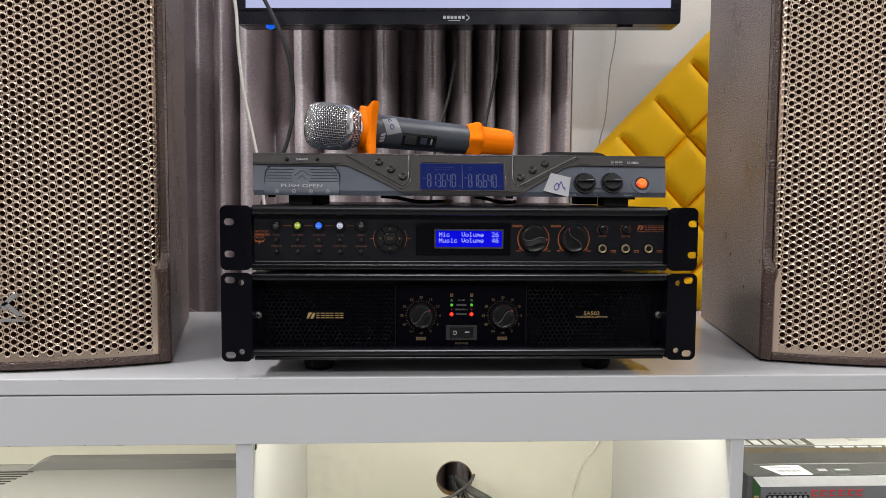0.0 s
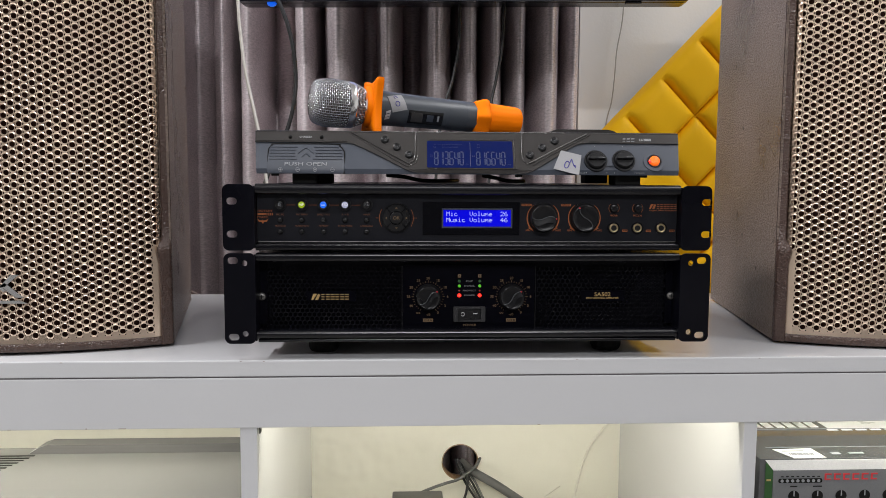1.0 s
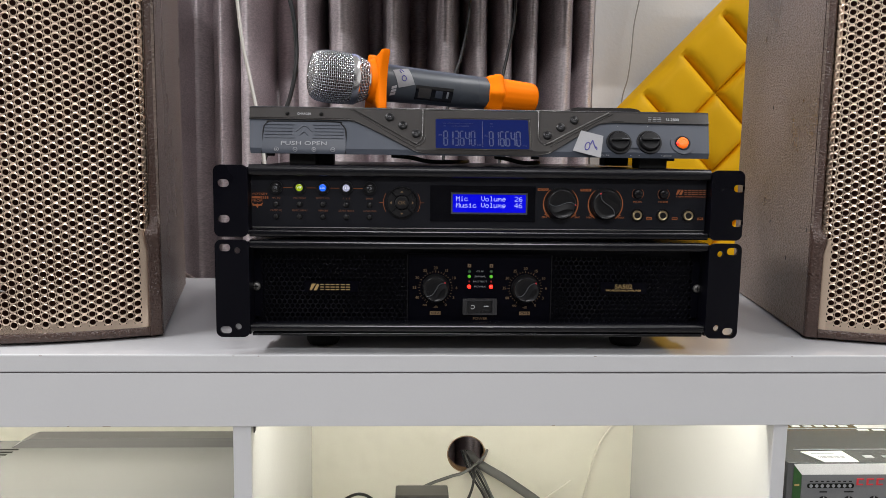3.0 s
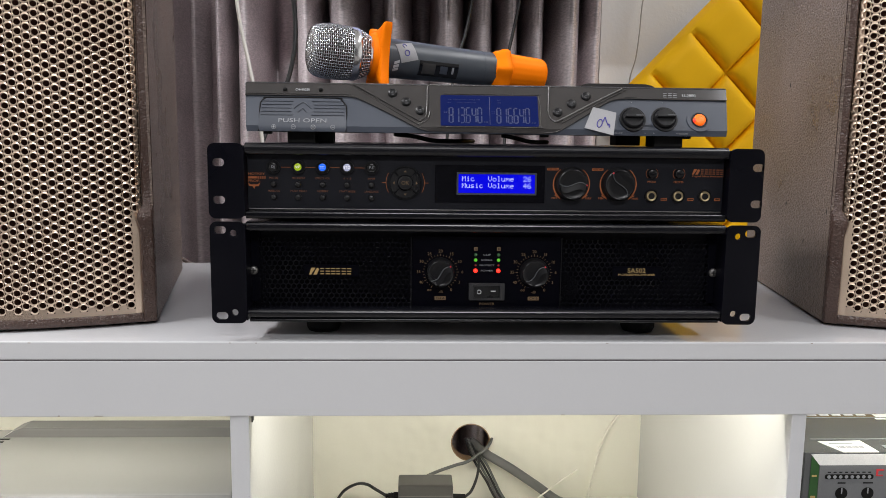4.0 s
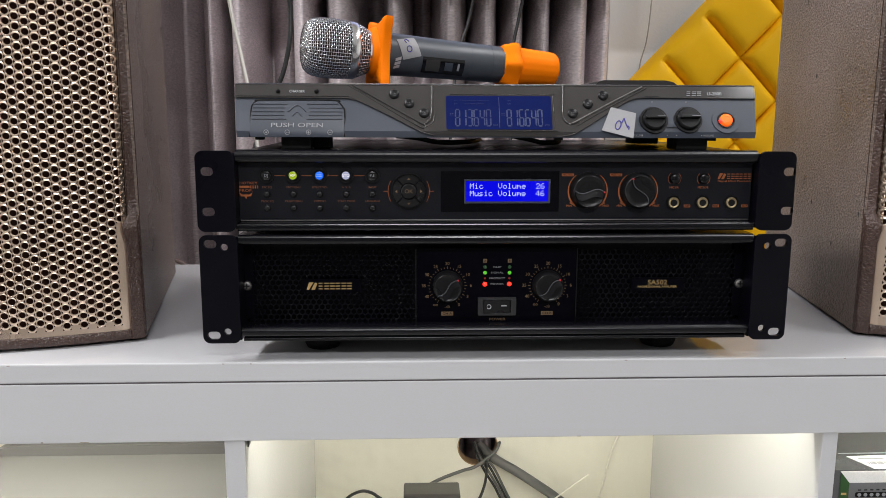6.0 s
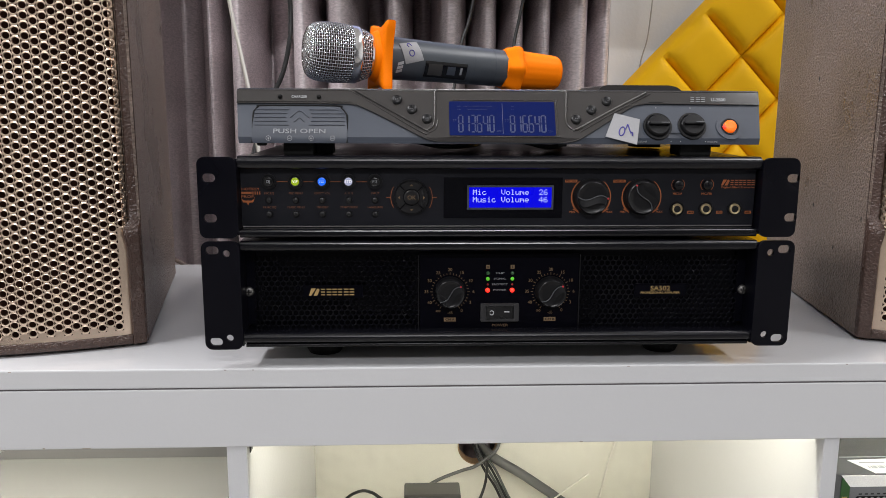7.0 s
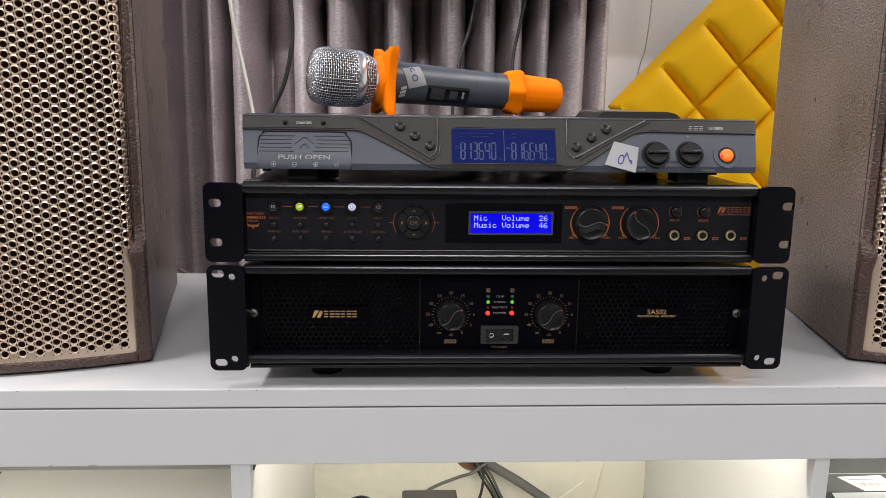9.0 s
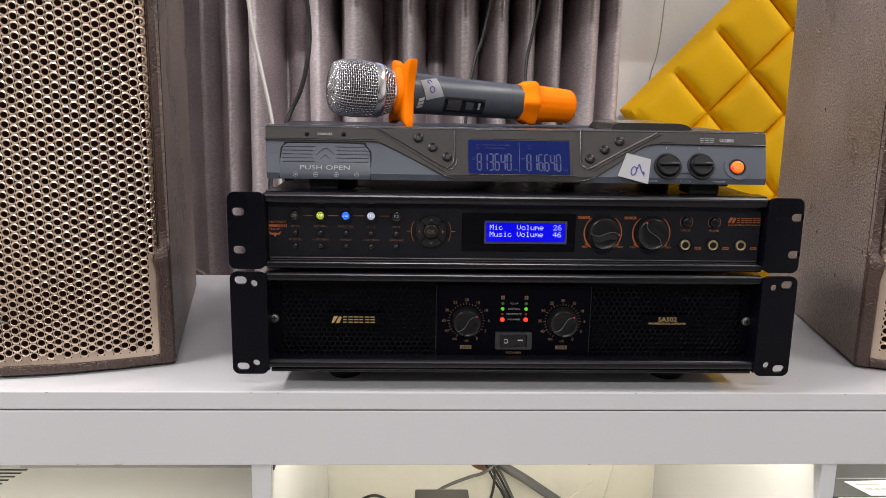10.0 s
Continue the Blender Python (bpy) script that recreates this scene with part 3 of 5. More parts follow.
    if badge:
        bm = bmesh.new()
        for pts in ([(0.010, 0.0), (0.050, 0.0), (0.058, -0.003), (0.010, -0.003)], [(0.014, 0.004), (0.020, 0.004), (0.020, 0.026), (0.014, 0.026)],
                    [(0.024, 0.004), (0.030, 0.004), (0.030, 0.026), (0.024, 0.026)], [(0.030, 0.013), (0.042, 0.026), (0.050, 0.026), (0.036, 0.014)],
                    [(0.031, 0.015), (0.036, 0.018), (0.054, 0.003), (0.046, 0.003)], [(0.010, 0.030), (0.014, 0.028), (0.038, 0.010), (0.034, 0.009)]):
            prism([(x - 0.056 + badge[0], z + badge[1]) for x, z in pts], arc(badge[0]) - 0.0045, arc(badge[0]) + 0.0005, bm=bm)
        part("brand_badge", bm, CHROME, sp, "chrome badge of plain strokes on the grille")
    return sp


build_speaker(-0.4998, 1, 0.0265, 0.127, (0.056, 0.0535))
RIGHT_SPEAKER = build_speaker(0.531, -1, 0.0265, 0.142, None)


def flank_mark(y, z):
    """A small dark nail mark in the inner flank of the speaker beside the panel."""
    a, b = Vector((0.344, 0.0675)), Vector((0.389, 0.365))
    t = (y - a.y) / (b.y - a.y)
    x = a.x + (b.x - a.x) * t
    bm = lathe([(-0.0008, 0.0011), (0.001, 0.0011)], 10, "x", (x - 0.531, y, z - 0.003))
    for v in bm.verts:
        v.co.z = z - 0.003 + (v.co.z - z + 0.003) * 2.2
    part("nail_mark", bm, DARK_GAP, RIGHT_SPEAKER, "small dark nail mark")


for y, z in ((0.145, 0.075), (0.085, 0.112), (0.225, 0.245), (0.21, 0.11)):
    flank_mark(y, z)


# ---- shared pieces of the rack devices ----
def ear(parent, s, xi, xo, z0, z1, slots, rounds, xc=0.0):
    xa, xb = sorted((s * xi + xc, s * xo + xc))
    holes = [rounded(x - 0.0052, x + 0.0052, z - 0.0034, z + 0.0034, 0.0033, 4) for x, z in slots]
    holes += [circle(x, z, 0.0029, 14) for x, z in rounds]
    part("rack_ear", prism(rounded(xa, xb, z0, z1, 0.006, 6), -0.0015, 0.0015, holes), BLACK, parent)
    x = s * (xi + 0.0012) + xc
    part("ear_flange", box(x - 0.0012, x + 0.0012, 0.0015, 0.05, z0 + 0.002, z1 - 0.002), BLACK, parent)


def rail(name, parent, x0, x1, z0, z1, y0, y1, r, material=None):
    """A bar along x with a rounded front."""
    bm = bmesh.new()
    n = 6
    prof = [(y1, z0)]
    prof += [(y0 + r - r * math.sin(radians(90 * i / n)), z0 + r - r * math.cos(radians(90 * i / n))) for i in range(n + 1)]
    prof += [(y0 + r - r * math.cos(radians(90 * i / n)), z1 - r + r * math.sin(radians(90 * i / n))) for i in range(n + 1)]
    prof += [(y1, z1)]
    a = [bm.verts.new((x0, y, z)) for y, z in prof]
    b = [bm.verts.new((x1, y, z)) for y, z in prof]
    for i in range(len(a)):
        bm.faces.new((a[i], a[(i + 1) % len(a)], b[(i + 1) % len(a)], b[i]))
    bm.faces.new(a)
    bm.faces.new(b)
    bmesh.ops.remove_doubles(bm, verts=bm.verts, dist=1e-6)
    bmesh.ops.recalc_face_normals(bm, faces=bm.faces)
    return part(name, bm, material or BLACK_SATIN, parent)


def wave_knob(parent, x, y, z, r, depth, turn, tip):
    """A round knob whose face carries an S-shaped ridge."""
    k = part("knob", lathe([(y, r * 1.06), (y - 0.001, r * 1.07), (y - 0.0025, r), (y - depth + 0.0016, r * 0.965), (y - depth + 0.0005, r * 0.945), (y - depth, r * 0.90), (y - depth + 0.0007, r * 0.85), (y - depth + 0.0009, r * 0.6), (y - depth + 0.0009, r * 0.05)], 40, "y", (x, 0, z)), KNOB, parent, "", True)
    pts, a = [], radians(turn)
    for i in range(9):
        u = -0.86 + 1.72 * i / 8
        v = 0.19 * math.sin(math.pi * u)
        pts.append((x + r * (u * math.cos(a) - v * math.sin(a)), y - depth - 0.0002, z + r * (u * math.sin(a) + v * math.cos(a))))
    part("ridge", sweep(pts, 0.00042, 8, 5), RIDGE_GLINT, k, "ridge across the knob, coloured grey as its highlight", True)
    bm = bmesh.new()
    low = [bm.verts.new((px, y - depth + 0.0002, pz)) for px, py, pz in pts]
    for px, py, pz in pts:
        d = 0.42 * r
        px2, pz2 = px + d * math.sin(a), pz - d * math.cos(a)
        rr = math.hypot(px2 - x, pz2 - z)
        f = min(1, 0.84 * r / rr) if rr > 0 else 1
        low.append(bm.verts.new((x + (px2 - x) * f, y - depth - 0.0009, z + (pz2 - z) * f)))
    m = len(pts)
    for i in range(m - 1):
        bm.faces.new((low[i], low[i + 1], low[m + i + 1], low[m + i]))
    part("grip_hollow", bm, KNOB, k)
    if tip:
        px, py, pz = pts[-1]
        part("pointer_dot", lathe([(y - depth + 0.0002, 0.0008), (y - depth - 0.0008, 0.0007)], 10, "y", (px, 0, pz)), RED_INK, k, "small red pointer dot")
    return k


def screw(parent, x, y, z, r):
    s = part("screw", lathe([(y, r), (y - 0.001, r), (y - 0.0022, r * 0.7), (y - 0.0024, r * 0.3)], 20, "y", (x, 0, z)), STEEL, parent, "", True)
    bm = box(x - r * 0.55, x + r * 0.55, y - 0.0026, y - 0.0022, z - r * 0.1, z + r * 0.1)
    box(x - r * 0.1, x + r * 0.1, y - 0.0027, y - 0.0022, z - r * 0.55, z + r * 0.55, bm=bm)
    part("cross_slot", bm, RUBBER, s)


def led(parent, x, y, z, r, material, label):
    part("indicator_led", lathe([(y, r), (y - r * 0.5, r * 0.95), (y - r * 1.1, r * 0.6), (y - r * 1.25, r * 0.2)], 14, "y", (x, 0, z)), material, parent, label, True)


def bars(parent, x, y, z, w, h, n, material, name="print_bar", label=""):
    """A row of small plain blocks standing for a mark or unreadable print."""
    bm = bmesh.new()
    s = w / n
    for i in range(n):
        f = 0.78 if i % 3 else 0.66
        for dz in ((-0.41, 0.0, 0.41) if h > 0.003 else (-0.34, 0.34)):
            box(x - w / 2 + i * s, x - w / 2 + (i + f) * s, y - 0.0003, y, z + (dz - 0.07) * h, z + (dz + 0.07) * h, bm=bm)
    part(name, bm, material, parent, label)


def swoosh(parent, x, y, z, h, material):
    bm = prism([(x, z - h / 2), (x + h * 0.3, z - h / 2), (x + h * 0.95, z + h / 2), (x + h * 0.35, z + h / 2), (x + 0.2 * h, z + 0.1 * h)], y - 0.0003, y)
    prism([(x + h * 0.62, z - h / 2), (x + h * 1.1, z - h / 2), (x + h * 1.45, z + h * 0.3), (x + h * 1.2, z + h / 2), (x + h * 1.0, z + h * 0.3)], y - 0.0003, y, bm=bm)
    part("emblem", bm, material, parent, "slanted emblem of two plain strokes")


def frame_box(parent, x, y, z, w, h, material, t=0.0004, name="print_frame"):
    part(name, prism([(x - w / 2, z - h / 2), (x + w / 2, z - h / 2), (x + w / 2, z + h / 2), (x - w / 2, z + h / 2)], y - 0.0003, y,
                     [[(x - w / 2 + t, z - h / 2 + t), (x + w / 2 - t, z - h / 2 + t), (x + w / 2 - t, z + h / 2 - t), (x - w / 2 + t, z + h / 2 - t)]]), material, parent)


# ---- power amplifier ----
def build_amplifier():
    am = thing("power_amplifier", "black two-unit rack power amplifier standing on the shelf", "amplifier")
    part("chassis", box(-0.2085, 0.2085, 0.024, 0.37, 0.0185, 0.1055, 0.001), BLACK, am)
    for x in (-0.15, 0.15):
        for y in (0.05, 0.33):
            part("rubber_foot", lathe([(0, 0.014), (0.004, 0.016), (0.0185, 0.016)], 24, "z", (x, y, 0)), RUBBER, am)
    rail("top_rail", am, -0.2105, 0.2105, 0.0985, 0.1068, 0.0005, 0.03, 0.0032)
    rail("bottom_rail", am, -0.2105, 0.2105, 0.0215, 0.0300, 0.0005, 0.03, 0.004)
    rail("bottom_lip", am, -0.2095, 0.2095, 0.0178, 0.0208, 0.003, 0.03, 0.0012)
    for s in (-1, 1):
        ear(am, s, 0.2108, 0.2413, 0.0175, 0.107, [(s * 0.2325, 0.0241), (s * 0.2325, 0.0998)], [(s * 0.2213, 0.0273), (s * 0.2213, 0.0972)])
        screw(am, s * 0.2085, 0.019, 0.0613, 0.0042)
        part("side_strip", box(s * 0.2065 - 0.004, s * 0.2065 + 0.004, 0.019, 0.026, 0.033, 0.098), PANEL_BLACK, am)
    P = 0.0165
    plate("control_panel", -0.0665, 0.0665, 0.0275, 0.0935, P, PANEL_BLACK, am, 0.002)
    for x0, x1, z1 in ((-0.2035, -0.0675, 0.0915), (0.0675, 0.2035, 0.0925)):
        cols, rws = 15, 28

        def put(u, v, d, x0=x0):
            return (x0 + 0.0022 + v, 0.0172 + d, 0.0305 + u)

        perforated("mesh_grille", cols, rws, 0.0042, 0.00478, 0.0018, put, MESH_BLACK, am, 0.5, 0.001, 0.0005, "black perforated steel grille")
    part("mesh_edge", box(-0.0682, -0.0672, 0.0155, 0.02, 0.028, 0.093), BLACK_SATIN, am)
    part("mesh_edge", box(0.0672, 0.0682, 0.0155, 0.02, 0.028, 0.093), BLACK_SATIN, am)
    plate("name_plate", -0.1635, -0.114, 0.0565, 0.0672, 0.0168, PANEL_BLACK, am, 0.0012)
    swoosh(am, -0.1588, 0.0155, 0.0614, 0.0062, GOLD_INK)
    bars(am, -0.1345, 0.0155, 0.0614, 0.0285, 0.0058, 6, GOLD_INK, "brand_mark", "gold brand mark of plain bars")
    plate("name_plate", 0.115, 0.159, 0.0562, 0.0672, 0.0168, PANEL_BLACK, am, 0.0012)
    lettering("SA502", 0.1368, 0.0155, 0.0632, 0.0042, GOLD_INK, am, 0.0165)
    lettering("PROFESSIONAL AMPLIFIER", 0.1368, 0.0155, 0.0595, 0.0018, GOLD_INK, am, 0.0335)
    F = P - 0.0021
    for cx, tag in ((-0.0414, "CH A"), (0.0430, "CH B")):
        cz = 0.0614
        wave_knob(am, cx, F, cz, 0.0124, 0.0105, 32, True)
        dial = part("dial_scale", lathe([(F, 0.0142), (F - 0.0003, 0.014), (F - 0.0004, 0.0131)], 40, "y", (cx, 0, cz)), PANEL_BLACK, am)
        for i, s in enumerate(("\u221e", "40", "35", "30", "25", "20", "15", "10", "6", "3", "0")):
            a = radians(-150 + 30 * i)
            if s == "\u221e":
                s = "oo"
            lettering(s, cx + 0.0197 * math.sin(a), F, cz + 0.0188 * math.cos(a), 0.0027, DIM_INK, am)
        bm = bmesh.new()
        for i in range(31):
            a = radians(-150 + 10 * i)
            r1 = 0.0166 if i % 3 == 0 else 0.0158
            p, q = (math.sin(a), math.cos(a)), (math.cos(a) * 0.0002, -math.sin(a) * 0.0002)
            prism([(cx + 0.0145 * p[0] - q[0], cz + 0.0145 * p[1] - q[1]), (cx + 0.0145 * p[0] + q[0], cz + 0.0145 * p[1] + q[1]),
                   (cx + r1 * p[0] + q[0], cz + r1 * p[1] + q[1]), (cx + r1 * p[0] - q[0], cz + r1 * p[1] - q[1])], F - 0.0003, F, bm=bm)
        part("tick_marks", bm, DIM_INK, dial)
        lettering("-dB", cx, F, 0.0432, 0.0024, DIM_INK, am)
        plate("channel_tag", cx - 0.005, cx + 0.005, 0.0358, 0.0391, F, DIM_INK, am, 0.0003)
        lettering(tag, cx, F - 0.0004, 0.03745, 0.0021, PANEL_BLACK, am, 0.0078)
    for cx, tag in ((-0.0099, "A"), (0.0107, "B")):
        plate("channel_tag", cx - 0.0016, cx + 0.0016, 0.081, 0.0842, F, DIM_INK, am, 0.0003)
        lettering(tag, cx, F - 0.0004, 0.0826, 0.0018, PANEL_BLACK, am)
        led(am, cx, F, 0.0772, 0.0016, LED_OFF, "unlit green indicator")
        led(am, cx, F, 0.0724, 0.0016, LED_GREEN, "lit green indicator")
        led(am, cx, F, 0.0676, 0.0009, LED_RED_OFF, "dim red indicator")
        led(am, cx, F, 0.0627, 0.0019, LED_RED, "brightly lit red indicator")
    for i, s in enumerate(("CLIP", "SIGNAL", "PROTECT", "POWER")):
        lettering(s, 0.0003, F, 0.0772 - 0.00483 * i, 0.0015, GREY_INK, am, (0.007, 0.0105, 0.0132, 0.0108)[i])
    sw = part("power_switch", prism(rounded(-0.0158, 0.0165, 0.0362, 0.0516, 0.001), F - 0.0028, F, [rounded(-0.0112, 0.0122, 0.0382, 0.0494, 0.0005)]), SWITCH_GREY, am)
    bm = prism([(-0.0110, 0.0384), (0.0120, 0.0384), (0.0120, 0.0492), (-0.0110, 0.0492)], F - 0.0035, F + 0.002)
    for v in bm.verts:
        if v.co.y < F - 0.002:
            v.co.y = F - 0.0042 if v.co.x < 0 else F - 0.0010
    part("rocker", bm, KEY_GREY, sw)
    ym = F - 0.0040
    part("off_mark", prism(circle(-0.0066, 0.0440, 0.0021, 18), ym + 0.0002, ym + 0.0006, [circle(-0.0066, 0.0440, 0.0014, 18)]), WHITE_INK, sw)
    part("on_mark", box(0.0040, 0.0085, F - 0.0026, F - 0.0018, 0.0440, 0.0449), WHITE_INK, sw)
    lettering("POWER", 0.0009, F, 0.0322, 0.0023, DIM_INK, am, 0.0135)


build_amplifier()


# ---- effects processor ----
# five by seven dot characters, row by row
DOTS = {" ": ".", "M": "#...# ##.## #.#.# #.#.# #...# #...# #...#", "i": "..#.. ..... .##.. ..#.. ..#.. ..#.. .###.", "c": "..... ..... .###. #.... #.... #...# .###.",
        "u": "..... ..... #...# #...# #...# #..## .##.#", "s": "..... ..... .###. #.... .###. ....# ####.", "V": "#...# #...# #...# #...# #...# .#.#. ..#..",
        "o": "..... ..... .###. #...# #...# #...# .###.", "l": ".##.. ..#.. ..#.. ..#.. ..#.. ..#.. .###.", "m": "..... ..... ##.#. #.#.# #.#.# #...# #...#",
        "e": "..... ..... .###. #...# ##### #.... .###.", "2": ".###. #...# ....# ...#. ..#.. .#... #####", "6": "..##. .#... #.... ####. #...# #...# .###.",
        "4": "...#. ..##. .#.#. #..#. ##### ...#. ...#."}


def build_processor():
    pr = thing("effects_processor", "black rack effects processor with lit blue display on the amplifier", "audio processor", "", (0, 0.001, 0), 0.3)
    part("chassis", box(-0.2085, 0.2085, 0.017, 0.30, 0.111, 0.1735, 0.001), BLACK, pr)
    for x in (-0.17, 0.17):
        for y in (0.06, 0.27):
            part("rubber_foot", lathe([(0.1055, 0.008), (0.111, 0.009)], 20, "z", (x, y, 0)), RUBBER, pr)
    rail("top_rail", pr, -0.2105, 0.2105, 0.1642, 0.1747, 0.0005, 0.02, 0.0048)
    rail("bottom_rail", pr, -0.2105, 0.2105, 0.1095, 0.1165, 0.001, 0.02, 0.0025)
    part("panel_edge", box(-0.2095, 0.2095, 0.0095, 0.02, 0.1169, 0.1179, 0.0003), STEEL, pr, "thin worn metal edge line")
    P = 0.0125
    plate("front_panel", -0.2098, 0.2098, 0.1182, 0.1645, P, PANEL_GREY, pr, 0.003)
    F = P - 0.0031
    for s, xc in ((-1, -0.2325), (1, 0.2365)):
        ear(pr, s, 0.2108, 0.2413, 0.1097, 0.1742, [(xc, 0.1258), (xc, 0.1578)], [], 0.0)
    mats = (LED_DARK, LED_YELLOW, LED_BLUE, LED_WHITE, LED_DARK)
    labs = ("unlit dark round key", "yellow-green lit round key", "blue lit round key", "white lit round key", "unlit dark round key")
    tops = ("DJ", "VIP", "KTV", "STD", "P.S")
    r1 = ("MIC EQ", "MIC MENU", "EFFECT VOL", "A  V  B", "INPUT")
    r2 = ("MUSIC EQ", "MUSIC MENU", "MEMORY", "START MODE", "LANGUAGE")
    for i in range(5):
        x = -0.1875 + 0.0212 * i
        part("key_collar", prism(circle(x, 0.1541, 0.0060, 28), F - 0.0024, F, [circle(x, 0.1541, 0.0044, 28)]), KNOB, pr)
        k = part("hot_key", lathe([(F, 0.0042), (F - 0.0022, 0.0042), (F - 0.0030, 0.0038), (F - 0.0026, 0.0033)], 24, "y", (x, 0, 0.1541)), KNOB, pr, labs[i], True)
        part("lit_lens", lathe([(F - 0.0020, 0.0034), (F - 0.0027, 0.0032), (F - 0.0030, 0.0024), (F - 0.0031, 0.0008)], 24, "y", (x, 0, 0.1541)), mats[i], k, "", True)
        if i != 2:
            lettering(tops[i], x, F - 0.0031, 0.1541, 0.0024, KEY_GLOW if i in (1, 3) else GREY_INK, k)
        else:
            bars(k, x, F - 0.0031, 0.1541, 0.0045, 0.0018, 3, KEY_GLOW, "key_mark")
        if i < 4:
            plate("link_line", x + 0.0062, x + 0.0150, 0.1536, 0.1540, F, ORANGE_INK, pr, 0.0003)
        for j, z in enumerate((0.1390, 0.1277)):
            part("key_collar", prism(circle(x, z, 0.0029, 18), F - 0.0006, F, [circle(x, z, 0.0024, 18)]), KNOB, pr)
            part("push_key", lathe([(F, 0.0023), (F - 0.002, 0.0022), (F - 0.0026, 0.0017), (F - 0.0027, 0.0005)], 16, "y", (x, 0, z)), KEY_GREY, pr, "", True)
            lettering((r1, r2)[j][i], x, F, z + 0.0054, 0.0017, LABEL_INK, pr)
    lettering("HOTKEY", -0.2023, F, 0.1478, 0.0021, ORANGE_INK, pr, 0.0142)
    bm = box(-0.2095, -0.2015, F - 0.0003, F, 0.1438, 0.1457)
    for k in range(4):
        box(-0.2008 + k * 0.0018, -0.2000 + k * 0.0018, F - 0.0003, F, 0.1435, 0.1459, bm=bm)
    part("print_bar", bm, ORANGE_INK, pr)
    lettering("PROF.", -0.2045, F, 0.1417, 0.0021, ORANGE_INK, pr, 0.0105)
    part("print_shield", prism([(-0.2098, 0.1402), (-0.2072, 0.1386), (-0.2048, 0.1386), (-0.2045, 0.1396), (-0.2042, 0.1386), (-0.2018, 0.1386), (-0.1992, 0.1402), (-0.2005, 0.1372), (-0.2035, 0.1370), (-0.2045, 0.1348), (-0.2055, 0.1370), (-0.2085, 0.1372)], F - 0.0003, F), ORANGE_INK, pr)
    # navigation ring
    cx, cz = -0.0733, 0.1412
    ring = part("navigation_ring", prism(circle(cx, cz, 0.0147, 48), F - 0.0012, F, [circle(cx, cz, 0.0136, 48)]), KNOB, pr)
    for q in range(4):
        a0, a1 = radians(48 + 90 * q), radians(132 + 90 * q)
        out = [(cx + 0.0131 * math.cos(a0 + (a1 - a0) * i / 8), cz + 0.0131 * math.sin(a0 + (a1 - a0) * i / 8)) for i in range(9)]
        inn = [(cx + 0.0070 * math.cos(a1 + (a0 - a1) * i / 8), cz + 0.0070 * math.sin(a1 + (a0 - a1) * i / 8)) for i in range(9)]
        part("arrow_key", prism(out + inn, F - 0.0018, F), KEY_GREY, ring)
        a = radians(90 + 90 * q)
        c, s = math.cos(a), math.sin(a)
        tri = [(0.0110, 0.0), (0.0093, 0.0014), (0.0093, -0.0014)]
        part("arrow_mark", prism([(cx + u * c - v * s, cz + u * s + v * c) for u, v in tri], F - 0.0021, F - 0.0018), DIM_INK, ring)
    part("ok_key", lathe([(F, 0.0062), (F - 0.0022, 0.0060), (F - 0.0028, 0.0053)], 28, "y", (cx, 0, cz)), KEY_GREY, ring)
    lettering("OK", cx, F - 0.0029, cz, 0.0034, DIM_INK, ring)
    for s in (-1, 1):
        arc = [(cx + s * 0.0170 * math.cos(radians(a)), cz + 0.0170 * math.sin(radians(a))) for a in range(-30, 31, 6)]
        arc2 = [(cx + s * 0.0166 * math.cos(radians(a)), cz + 0.0166 * math.sin(radians(a))) for a in range(30, -31, -6)]
        part("print_arc", prism(arc + arc2, F - 0.0003, F), ORANGE_INK, pr)
        plate("link_line", min(cx + s * 0.0170, cx + s * 0.0205), max(cx + s * 0.0170, cx + s * 0.0205), cz - 0.0002, cz + 0.0002, F, ORANGE_INK, pr, 0.0003)
    # display window
    win = plate("display_window", -0.0472, 0.0497, 0.1244, 0.1574, F, GLOSS_BLACK, pr, 0.0006)
    part("display_frame", prism([(-0.0282, 0.1313), (0.0424, 0.1313), (0.0424, 0.1510), (-0.0282, 0.1510)], F - 0.0012, F - 0.0006, [[(-0.0267, 0.1328), (0.0409, 0.1328), (0.0409, 0.1495), (-0.0267, 0.1495)]]), BLUE_GREY, win)
    plate("display", -0.0266, 0.0408, 0.1329, 0.1494, F - 0.0006, LCD_BLUE, win, 0.0004, "bright blue character display")
    for z, line in ((0.1451, "Mic   Volume  26"), (0.1391, "Music Volume  46")):
        bm = bmesh.new()
        for i, ch in enumerate(line):
            for row, bits in enumerate(DOTS[ch].split()):
                for col, bit in enumerate(bits):
                    if bit == "#":
                        px, pz = -0.0236 + 0.00386 * i + 0.00066 * col, z + 0.0020 - 0.00064 * row
                        bm.faces.new([bm.verts.new((px + dx, F - 0.0012, pz + dz)) for dx, dz in ((0, 0), (0.00060, 0), (0.00060, 0.00058), (0, 0.00058))])
        part("characters", bm, LCD_TEXT, win, "pale dot-matrix characters")
